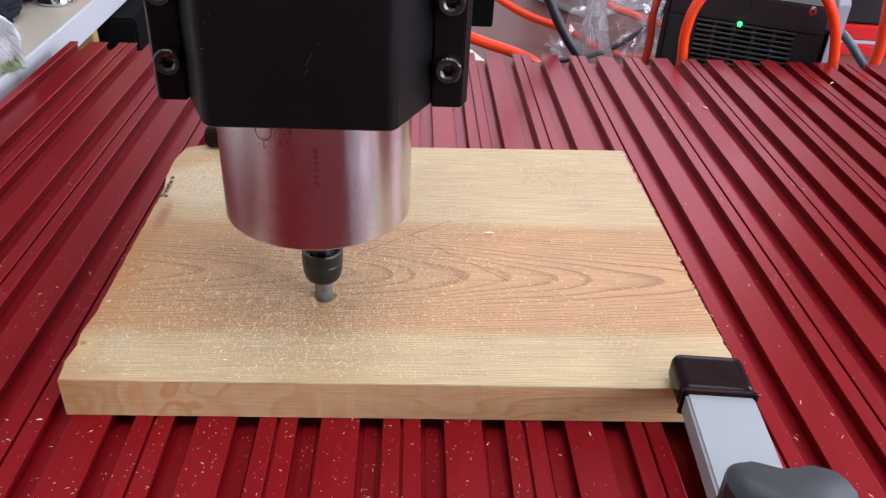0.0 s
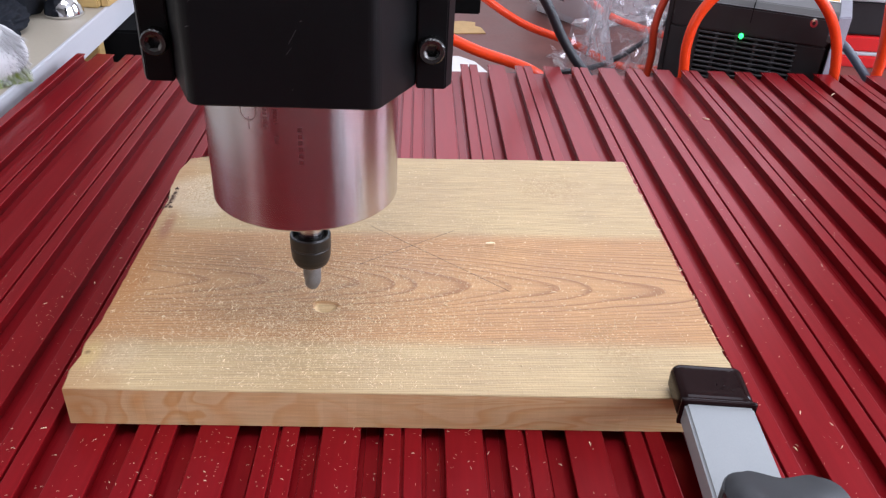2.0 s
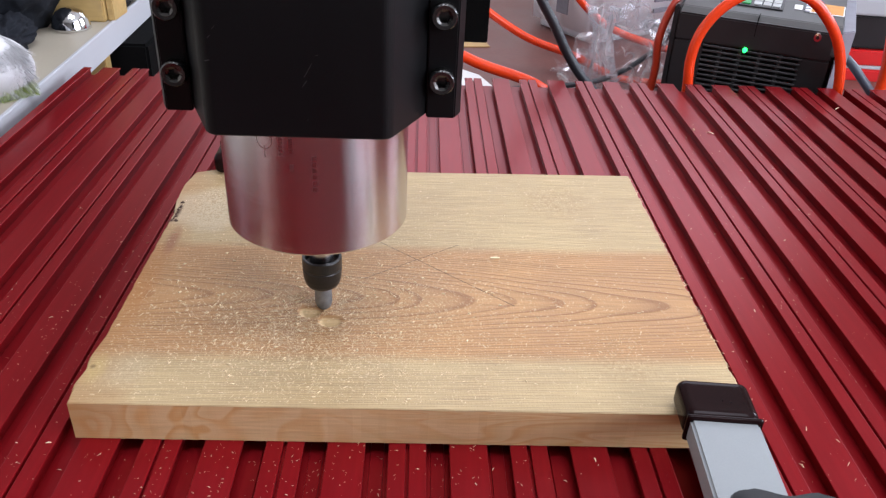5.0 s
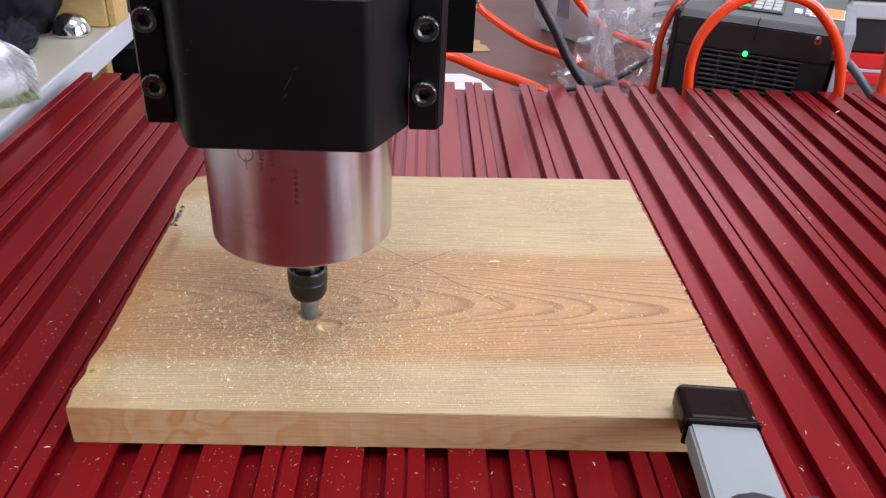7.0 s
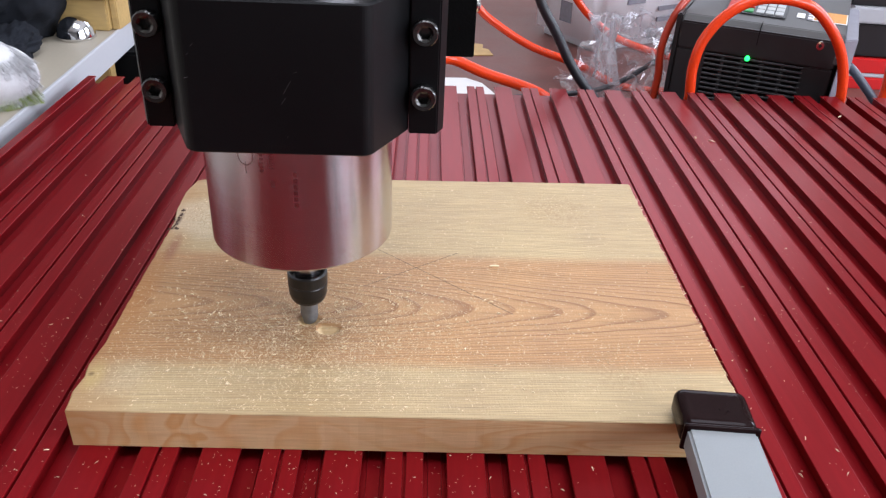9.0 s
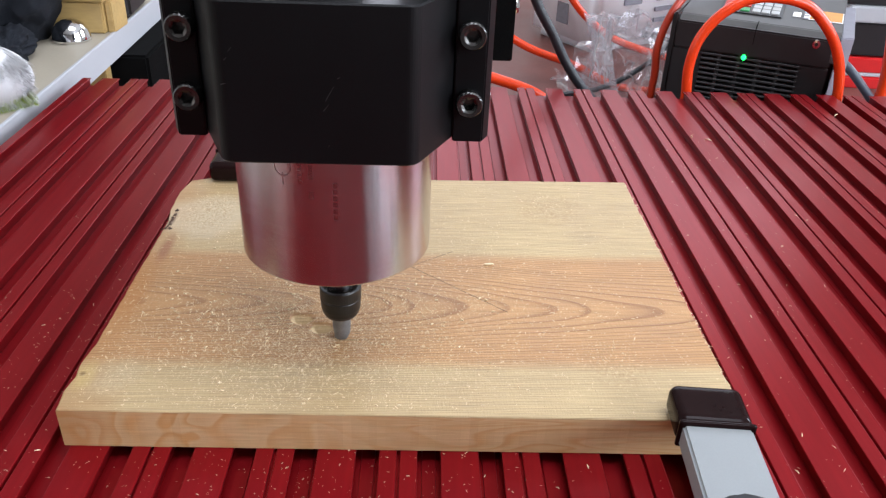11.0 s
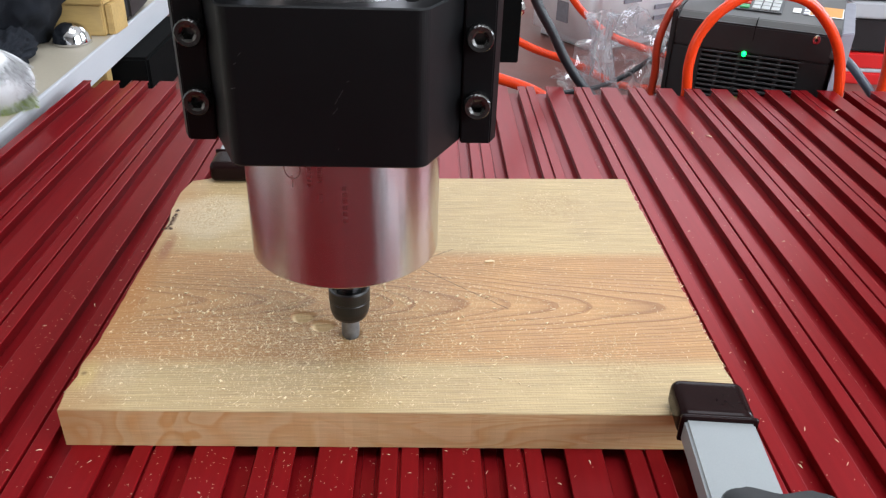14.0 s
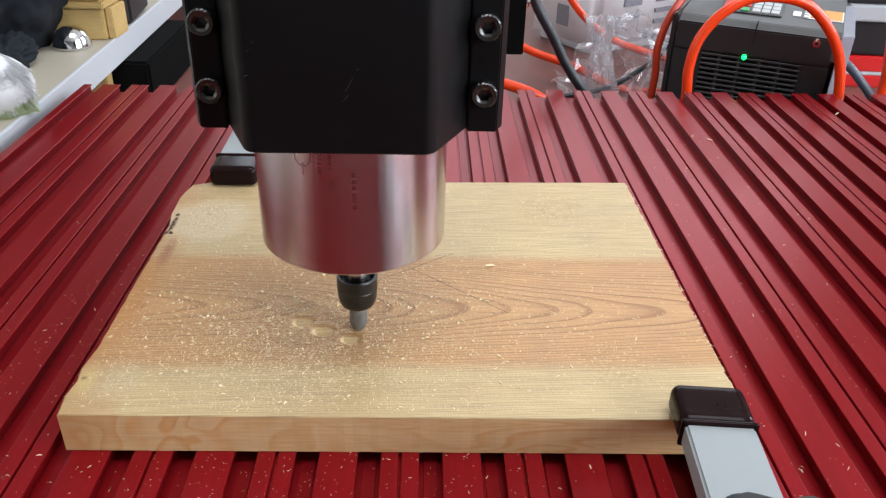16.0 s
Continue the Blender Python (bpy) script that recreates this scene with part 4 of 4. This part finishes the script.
hose("black_cable", [(0.09, 0.52, 0.20), (0.105, 0.52, 0.12), (0.119, 0.52, 0.076), (0.139, 0.52, 0.043), (0.156, 0.52, 0.014), (0.177, 0.52, -0.013), (0.215, 0.525, -0.05), (0.26, 0.54, BENCH_Z + 0.005)], 0.0050, RUBBER, "thick black cable hanging behind the bed", "cable")
hose("thin_black_cable", [(0.06, 0.66, BENCH_Z + 0.003), (0.12, 0.66, -0.072), (0.18, 0.65, -0.063), (0.235, 0.65, -0.050), (0.29, 0.68, -0.028), (0.34, 0.72, 0.0), (0.40, 0.76, -0.03), (0.43, 0.80, BENCH_Z + 0.003)], 0.0032, RUBBER, "thin black cable curving under the clear film", "cable")
hose("grey_cable", [(0.448, 0.60, -0.02), (0.455, 0.575, 0.008), (0.462, 0.56, 0.008), (0.480, 0.552, -0.010), (0.500, 0.550, -0.033), (0.53, 0.56, BENCH_Z + 0.005)], 0.0046, GREY_RUBBER, "blue-grey cable running from the inverter", "cable")

# ---- bench clutter ----


def bin_box():
    b = thing("storage_bin", "milky white plastic bin with a grey printed label", "storage bin", pose(0.264, 0.886, BENCH_Z, 0, 0, 31.5))
    bm = box(0, 0.27, 0, 0.15, 0, 0.19, 0.016, 4)
    for v in bm.verts:
        f = v.co.z / 0.19
        v.co.x += (v.co.x - 0.135) * 0.07 * f
        v.co.y += (v.co.y - 0.075) * 0.07 * f
    bmesh.ops.delete(bm, geom=[f for f in bm.faces if f.calc_center_median().z > 0.17], context="FACES")
    tub = part("tub", bm, BIN, b, smooth=True)
    wall = tub.modifiers.new("wall", "SOLIDIFY")
    wall.thickness, wall.offset = 0.0016, -1
    part("rim", joined(box(-0.014, 0.284, -0.012, -0.006, 0.165, 0.180, 0.002, 2), box(-0.014, 0.284, 0.156, 0.162, 0.165, 0.180, 0.002, 2), box(-0.016, -0.0105, -0.0055, 0.1555, 0.165, 0.180, 0.002, 2), box(0.2805, 0.286, -0.0055, 0.1555, 0.165, 0.180, 0.002, 2)), BIN, b)
    part("print_patch", box(0.05, 0.085, -0.0046, -0.002, 0.07, 0.11), INK, tub)
    for j in range(6):
        part("print_bar", box(0.115, 0.165 - 0.008 * (j % 3), -0.0058, -0.003, 0.040 + 0.016 * j, 0.046 + 0.016 * j), INK, tub, "grey unreadable print")
    part("print_patch", moved(box(0.03, 0.055, -0.0036, 0.0, 0.035, 0.065), pose(0, 0.11, 0, 0, 0, -90)), INK, tub)


bin_box()


def crumpled_film():
    rnd = random.Random(11)
    bm = bmesh.new()
    n = 27
    grid = {}
    for i in range(n + 1):
        for j in range(n + 1):
            u, v = i / n - 0.5, j / n - 0.5
            p = Vector((u * 9, v * 9, 1.7))
            fold = noise.noise(p * 0.55) * 0.035 + abs(noise.noise(p * 1.1 + Vector((5, 0, 0)))) * 0.040 + abs(noise.noise(p * 1.9)) * 0.010
            dome = 0.085 * max(0.0, 1 - (u * u + v * v) * 4.2)
            side = 0.018 * noise.noise(p * 0.9 + Vector((0, 9, 0)))
            grid[i, j] = bm.verts.new((0.280 + u * 0.17 + side, 0.715 + v * 0.16 + 0.02 * noise.noise(p * 1.3), BENCH_Z + 0.002 + max(0.0, dome + fold * (1 - abs(u)))))
    for i in range(n):
        for j in range(n):
            bm.faces.new((grid[i, j], grid[i + 1, j], grid[i + 1, j + 1], grid[i, j + 1]))
    bmesh.ops.triangulate(bm, faces=bm.faces[:])
    bag = thing("plastic_film", "crumpled clear plastic film lying beside the inverter", "plastic film")
    part("sheet", bm, FILM, bag)
    # gathered neck of the bag
    bm = bmesh.new()
    rings = []
    for k in range(13):
        f = k / 12
        ring = []
        for i in range(28):
            a = 2 * math.pi * i / 28
            rad = (0.006 + 0.020 * (1 - f) ** 1.6 + 0.010 * max(0.0, f - 0.75) * 4) * (1 + 0.38 * math.sin(i * 2.9 + f * 2) + 0.2 * math.sin(i * 5.3))
            ring.append(bm.verts.new((0.226 + rad * math.cos(a) - 0.012 * f, 0.640 + rad * math.sin(a), BENCH_Z + 0.001 + 0.118 * f)))
        rings.append(ring)
    for a, b in zip(rings, rings[1:]):
        for i in range(28):
            bm.faces.new((a[i], a[(i + 1) % 28], b[(i + 1) % 28], b[i]))
    bmesh.ops.triangulate(bm, faces=bm.faces[:])
    part("gathered_neck", bm, FILM, bag)


crumpled_film()
paper = prism([(0.0, 0.66), (0.06, 0.655), (0.105, 0.70), (0.09, 0.745), (0.07, 0.765), (-0.01, 0.76)], BENCH_Z + 0.0002, BENCH_Z + 0.0012)
tagged(part("paper_sheet", paper, PAPER), "white paper scrap lying on the bench", "paper")
tagged(part("kraft_scrap", prism([(0.06, 0.865), (0.115, 0.872), (0.110, 0.90), (0.102, 0.905), (0.104, 0.925), (0.085, 0.93), (0.05, 0.92)], BENCH_Z + 0.0002, BENCH_Z + 0.0016), KRAFT), "torn tan paper scrap on the bench", "paper")


def tool_chest():
    c = thing("tool_chest", "red enamelled tool chest with black drawer fronts", "tool chest", pose(0.475, 0.80, BENCH_Z, 0, 0, -6))
    part("carcass", box(0.088, 0.62, 0.012, 0.30, 0.0, 0.187, 0.004), CHEST_RED, c)
    part("plinth", box(0.092, 0.62, -0.012, 0.0118, 0.0, 0.016, 0.002), CHEST_RED, c)
    part("white_trim", box(0.092, 0.62, -0.010, 0.0118, 0.0163, 0.0205, 0.001), WHITE_EDGE, c, "white trim line")
    part("lower_rail", box(0.092, 0.62, -0.008, 0.0118, 0.0208, 0.041, 0.002), CHEST_RED, c)
    part("drawer_front", box(0.096, 0.62, -0.006, 0.0118, 0.043, 0.087, 0.003), CHEST_BLACK, c, "black drawer front")
    part("pull_strip", box(0.096, 0.62, -0.013, 0.0118, 0.0875, 0.108, 0.002), WHITE_EDGE, c, "white drawer pull strip")
    part("drawer_front", box(0.092, 0.62, -0.006, 0.0118, 0.1085, 0.18, 0.003), CHEST_BLACK, c, "black drawer front")


tool_chest()

# ---- things on the side table ----


def moulding_box():
    b = thing("wooden_box", "varnished yellow pine box with stepped mouldings", "wooden box", pose(-0.350, 0.628, 0.0, 0, 0, -3))
    part("body", box(-0.17, 0.018, 0.0, 0.045, 0.0003, 0.034, 0.0015), YELLOW_WOOD, b)
    for k, (z0, z1, g) in enumerate(((0.0342, 0.041, 0.004), (0.0412, 0.052, -0.001), (0.0522, 0.060, 0.006), (0.0602, 0.10, 0.0))):
        part("moulding", box(-0.17, 0.018 + g, -g, 0.045, z0, z1, 0.0015), YELLOW_WOOD, b)
    part("end_strip", box(0.0185, 0.026, 0.006, 0.045, 0.0003, 0.0335, 0.001), YELLOW_WOOD, b)


moulding_box()
pull = thing("chrome_dome", "polished chrome dome standing on the side table", "chrome dome", pose(-0.358, 0.600, 0.0) @ Matrix.Diagonal((0.85, 0.85, 1.15, 1)))
part("dome", turned([(0.022, 0.0003), (0.0235, 0.001), (0.023, 0.003), (0.021, 0.010), (0.016, 0.0155), (0.009, 0.0185), (0, 0.0195)], 40), CHROME, pull, smooth=True)


def cloth_bag():
    bm = bmesh.new()
    bmesh.ops.create_icosphere(bm, subdivisions=5, radius=1.0)
    for v in bm.verts:
        p = v.co.copy()
        q = Vector((math.copysign(abs(p.x) ** 0.7, p.x) * 0.085, math.copysign(abs(p.y) ** 0.7, p.y) * 0.10, p.z * 0.12))
        q += p * (0.014 * noise.noise(p * 2.3) + 0.012 * abs(noise.noise(Vector((p.x * 7, p.y * 7, p.z * 1.3)))) + 0.009 * abs(noise.noise(p * 5.5 + Vector((3, 1, 7)))) + 0.004 * noise.noise(p * 13))
        q.z = max(q.z, -0.0995)
        v.co = q
    ob = tagged(part("cloth_bag", bm, CLOTH, smooth=True), "crumpled dark navy cloth bag standing on the side table", "bag")
    ob.location = (-0.450, 0.612, 0.1)


cloth_bag()


def cloth_corner():
    """A crumpled corner of dark cloth."""
    bm = bmesh.new()
    bmesh.ops.create_icosphere(bm, subdivisions=5, radius=1.0)
    for v in bm.verts:
        p = v.co.copy()
        q = Vector((p.x * 0.021, p.y * 0.036, p.z * 0.015))
        q += p * (0.006 * noise.noise(p * 2.1 + Vector((4, 0, 0))) + 0.007 * abs(noise.noise(Vector((p.x * 8, p.y * 3, p.z * 4)))))
        q.z = max(q.z, -0.0120)
        v.co = q
    ob = tagged(part("cloth_corner", bm, CLOTH, smooth=True), "crumpled black cloth corner lying on the side table", "cloth")
    ob.location = (-0.393, 0.530, 0.0123)


cloth_corner()


def dust_brush():
    b = thing("dust_brush", "white dusting brush with green bristle tips on the side table", "brush", pose(-0.377, 0.414, 0.0, 0, 0, 0))
    handle = tube([(-0.015, 0.035, 0.042), (-0.05, 0.075, 0.05), (-0.10, 0.13, 0.055)], 0.011, 16)
    part("handle", handle, BRISTLE, b, "white plastic handle", smooth=True)
    part("ferrule", tube([(-0.005, 0.022, 0.038), (-0.018, 0.040, 0.043)], 0.015, 20), BRISTLE, b, smooth=True)
    core = bmesh.new()
    bmesh.ops.create_icosphere(core, subdivisions=4, radius=1.0)
    for v in core.verts:
        v.co = Vector((0.012 + v.co.x * 0.048, -0.008 + v.co.y * 0.041, max(0.0006, 0.020 + v.co.z * 0.029)))
    part("bristle_core", core, BRISTLE, b, smooth=True)
    for name, mat, count, f0, f1 in (("bristles", BRISTLE, 30000, 0.0, 1.0), ("bristle_tips", BRISTLE_GREEN, 16000, 0.60, 1.02)):
        rnd = random.Random(3)
        verts, faces = [], []
        for k in range(count):
            a, u = rnd.uniform(-1.15, 1.15), rnd.uniform(-1, 1)
            root = Vector((-0.004 + 0.016 * math.sin(a), 0.020 - 0.008 * math.cos(a), 0.037 + 0.015 * u))
            way = Vector((0.62 * math.sin(a) + 0.30, -math.cos(a) * 0.8 - 0.12, -0.40 + 0.35 * u)).normalized()
            length = rnd.uniform(0.050, 0.066)
            tip = root + way * length + Vector((0, 0, -0.012))
            tip.z = max(tip.z, 0.001)
            if f0 and tip.z > 0.010:
                continue
            p, q = root.lerp(tip, f0), root.lerp(tip, f1)
            s = Vector((rnd.uniform(-1, 1), rnd.uniform(-1, 1), rnd.uniform(-1, 1))).normalized() * 0.00032
            i = len(verts)
            verts += [p - s, p + s, q + s * 0.6, q - s * 0.6]
            faces.append((i, i + 1, i + 2, i + 3))
        me = bpy.data.meshes.new(name)
        me.from_pydata(verts, [], faces)
        me.materials.append(mat)
        ob = new(name, me)
        ob.parent = b
        tagged(ob, kind="stuff")


dust_brush()
tool = thing("dark_tool", "dark grey tool body with a bright screw", "tool", pose(-0.346, 0.690, 0.0, 0, 0, 4))
part("body", box(0.0, 0.022, 0.0, 0.09, 0.0003, 0.09, 0.005, 3), VFD_BLACK, tool)
part("screw", moved(turned([(0, 0), (0.0045, 0), (0.004, 0.0015), (0, 0.002)], 24), pose(-0.0005, -0.0005, 0.007, 90, 0, 0)), CHROME, tool)
# black box added in place of the shade in the gap under the table
tagged(part("dark_gap_box", box(-0.60, -0.297, 0.645, 0.84, BENCH_Z + 0.0002, -0.0285, 0.003), DEEP_BLACK), "black box standing in for the dark gap under the side table", "case")
tagged(part("wood_offcut", box(-0.372, -0.335, 0.615, 0.632, BENCH_Z + 0.0002, -0.0285, 0.001), YELLOW_WOOD), "narrow yellow pine offcut standing under the side table", "wood offcut")

# ---- shavings ----


def shaving(rnd, size):
    """A small curled wedge: six corners."""
    l, w, h = size * rnd.uniform(1.0, 1.9), size * rnd.uniform(0.14, 0.30), size * rnd.uniform(0.08, 0.2)
    curl = size * rnd.uniform(0.0, 0.35)
    shape = [(-l / 2, -w / 2, 0), (-l / 2, w / 2, 0), (0, -w / 2, curl), (0, w / 2, curl + h * 0.3), (l / 2, -w / 4, 0.0), (l / 2, w / 4, h)]
    m = Euler((rnd.uniform(-0.5, 0.5), rnd.uniform(-0.35, 0.35), rnd.uniform(0, 6.283))).to_matrix()
    pts = [m @ Vector(p) for p in shape]
    low = min(p.z for p in pts)
    return [p - Vector((0, 0, low)) for p in pts]


def scatter(name, places, label, seed):
    rnd = random.Random(seed)
    verts, faces = [], []
    for x, y, z, size in places:
        i = len(verts)
        verts += [p + Vector((x, y, z)) for p in shaving(rnd, size)]
        faces += [(i, i + 2, i + 3, i + 1), (i + 2, i + 4, i + 5, i + 3), (i, i + 1, i + 5, i + 4), (i, i + 4, i + 2), (i + 1, i + 3, i + 5)]
    me = bpy.data.meshes.new(name)
    me.from_pydata(verts, [], faces)
    me.materials.append(CHIP)
    tagged(new(name, me), label, "wood shavings", kind="stuff")


def on_board():
    rnd = random.Random(21)
    out = []
    while len(out) < 30000:
        k = rnd.random()
        if k < 0.48:
            x, y = rnd.gauss(-0.045, 0.033), rnd.gauss(0.055, 0.026)
        elif k < 0.85:
            x, y = rnd.gauss(-0.040, 0.065), rnd.gauss(0.070, 0.045)
        else:
            x, y = rnd.uniform(-0.137, 0.142), rnd.uniform(0.002, 0.225)
        if not (-0.1375 < x < 0.1435 and 0.001 < y < 0.222):
            continue
        if scoop_depth(x, y) and rnd.random() < 0.9:
            continue
        big = rnd.random()
        size = rnd.uniform(0.00022, 0.00050) if big < 0.80 else rnd.uniform(0.0005, 0.0010) if big < 0.992 else rnd.uniform(0.0010, 0.0017)
        out.append((x, y, T - scoop_depth(x, y), size))
    for fx, fy in ((0.098, 0.040), (0.088, 0.190), (-0.118, 0.186), (-0.128, 0.028)):  # fuzzy torn grain
        for _ in range(160):
            x, y = rnd.gauss(fx, 0.009), rnd.gauss(fy, 0.011)
            if -0.137 < x < 0.143 and 0.002 < y < 0.222:
                out.append((x, y, T - 0.0001, rnd.uniform(0.0004, 0.0008)))
    for _ in range(230):  # torn fibres along the sawn edge
        y = rnd.uniform(0.0, 0.229)
        out.append((0.1455 + 0.0014 * y / 0.23 + rnd.uniform(-0.0012, 0.0003), y, T - rnd.uniform(0.0, 0.0012), rnd.uniform(0.0005, 0.0013)))
    return out


def on_bed():
    rnd = random.Random(33)
    out = []
    while len(out) < 1500:
        k = rnd.random()
        if k < 0.40:
            x, y = rnd.gauss(-0.06, 0.07), rnd.uniform(-0.07, -0.001)
        elif k < 0.62:
            x, y = -0.143 - abs(rnd.gauss(0, 0.05)), rnd.gauss(0.08, 0.08)
        else:
            x, y = 0.148 + abs(rnd.gauss(0, 0.10)), rnd.uniform(-0.06, 0.42)
        if x < -0.30 or x > 0.5 or y > 0.46:
            continue
        n = (x - 0.0169 * y) / P
        near = min(range(-12, 23), key=lambda k: abs(strip_x(k) / P - n))
        n += near - strip_x(near) / P
        f = abs(n - round(n))
        z = 0.0 if f < 0.295 else FLOOR_Z + 0.0007
        if 0.290 <= f <= 0.40 or (round(n) % 2 == 0 and f < 0.03):
            continue
        out.append((x, y, z, rnd.uniform(0.00028, 0.0006) if len(out) > 620 else rnd.uniform(0.0004, 0.0008) if rnd.random() < 0.8 else rnd.uniform(0.0009, 0.0015)))
    out += [(0.2498, 0.3587, 0.0, 0.004), (0.238, 0.366, 0.0, 0.003), (0.39, 0.4254, 0.0, 0.005), (0.167, -0.013, 0.0, 0.002)]
    return out


flake = tagged(part("wood_flake", prism([(-0.0026, -0.0006), (0.0022, -0.0007), (0.0027, 0.0003), (0.0004, 0.0007), (-0.0025, 0.0005)], 0.0, 0.0006, 0.0001, 1), CHIP), "long pale wood flake lying flat on the board", "wood chip")
flake.matrix_world = pose(0.0462, 0.1200, T + 0.0002, 0, 0, 4)
scatter("board_shavings", on_board(), "fine pale wood shavings scattered over the board", 1)
scatter("bed_shavings", on_bed(), "pale wood shavings scattered over the red bed", 2)


# ---- splinters that the cutter mills out of two of its three cuts ----


def splinters(cut, start, end, seed):
    """The wood that fills a cut, split along the grain: each splinter, when it is cut free, and where it comes to rest."""
    rnd = random.Random(seed)
    cx, cy, r, deep = SCOOPS[cut]
    a, b, thick = 0.0017, 0.00075, 0.00045
    out = []
    n = int(r / b) + 2
    for i in range(-n, n):
        for j in range(-n, n):
            lean = 0.45 * j * b
            quad = [(cx + (i + u) * a + lean + 0.45 * w * b, cy + (j + w) * b) for u, w in ((0, 0), (1, 0), (1, 1), (0, 1))]
            probes = [(quad[0][0] + (quad[1][0] - quad[0][0]) * f, quad[0][1] + (quad[2][1] - quad[0][1]) * g) for f in (0, 0.33, 0.66, 1) for g in (0, 0.5, 1)]
            if all(math.hypot(x - cx, y - cy) > r for x, y in probes):
                continue
            mid = Vector((sum(p[0] for p in quad) / 4, sum(p[1] for p in quad) / 4, T - thick / 2))
            bm = prism(quad, T + 0.00003 - thick, T + 0.00003)
            for v in bm.verts:
                if v.co.z < T - thick / 2:
                    v.co.x, v.co.y = mid.x + (v.co.x - mid.x) * rnd.uniform(0.4, 0.9), mid.y + (v.co.y - mid.y) * 0.5
            loose = []
            for _ in range(rnd.choice((0, 0, 1, 1, 2))):
                pts = [bm.verts.new(p + Vector((rnd.uniform(-0.0003, 0.0003) + mid.x, mid.y, T + 0.00003))) for p in shaving(rnd, rnd.uniform(0.0003, 0.0007))]
                loose += [bm.faces.new([pts[k] for k in f]) for f in ((0, 2, 3, 1), (2, 4, 5, 3), (0, 1, 5, 4), (0, 4, 2), (1, 3, 5))]
            for f in loose:
                f.material_index = 1
            me = bpy.data.meshes.new("wood_chip")
            bm.to_mesh(me)
            bm.free()
            me.materials.append(WOOD)
            me.materials.append(CHIP)
            for p in me.polygons:
                if p.index < 6 and p.normal.z < 0.5:
                    p.material_index = 1
            ob = tagged(new("wood_chip", me), "pale splinter of wood milled out of the board", "wood chip", "splinters milled out of the board")
            while True:
                x, y = rnd.gauss(cx - 0.006, 0.045), rnd.gauss(cy + 0.004, 0.030)
                if 0.004 < y < 0.21 and -0.13 < x < 0.13 and all(math.hypot(x - sx, y - sy) > sr + 0.002 for sx, sy, sr, _ in SCOOPS):
                    break
            over, spin = rnd.uniform(135, 170) * rnd.choice((-1, 1)), rnd.uniform(-70, 70)
            turn, mid_turn = pose(0, 0, 0, over, 0, 0), pose(0, 0, 0, over / 2, 0, 0)
            turn, mid_turn = pose(0, 0, 0, 0, 0, spin) @ turn, pose(0, 0, 0, 0, 0, spin / 2) @ mid_turn
            low = min((turn @ (v.co - mid)).z for v in me.vertices)
            rest = Matrix.Translation((x, y, T + 0.00005 - low)) @ turn @ Matrix.Translation(-mid)
            half = Matrix.Translation(((x + mid.x) / 2, (y + mid.y) / 2, T + rnd.uniform(0.004, 0.012))) @ mid_turn @ Matrix.Translation(-mid)
            t = rnd.uniform(start, end)
            out.append((ob, [(0, pose(0, 0, 0)), (t, pose(0, 0, 0)), (t + 0.1, half), (t + 0.2, rest), (16, rest)]))
    return out


CUT_FREE = splinters(0, 2.7, 4.3, 51) + splinters(2, 10.9, 12.2, 52)


def motions():
    walk(head, [(t, pose(x, y, z)) for t, x, y, z in HEAD])
    for splinter, rows in CUT_FREE:
        walk(splinter, rows)
    walk(nut, [(k / 10, pose(0, 0, 0, 0, 0, 80 * k % 360)) for k in range(161)])


motions()
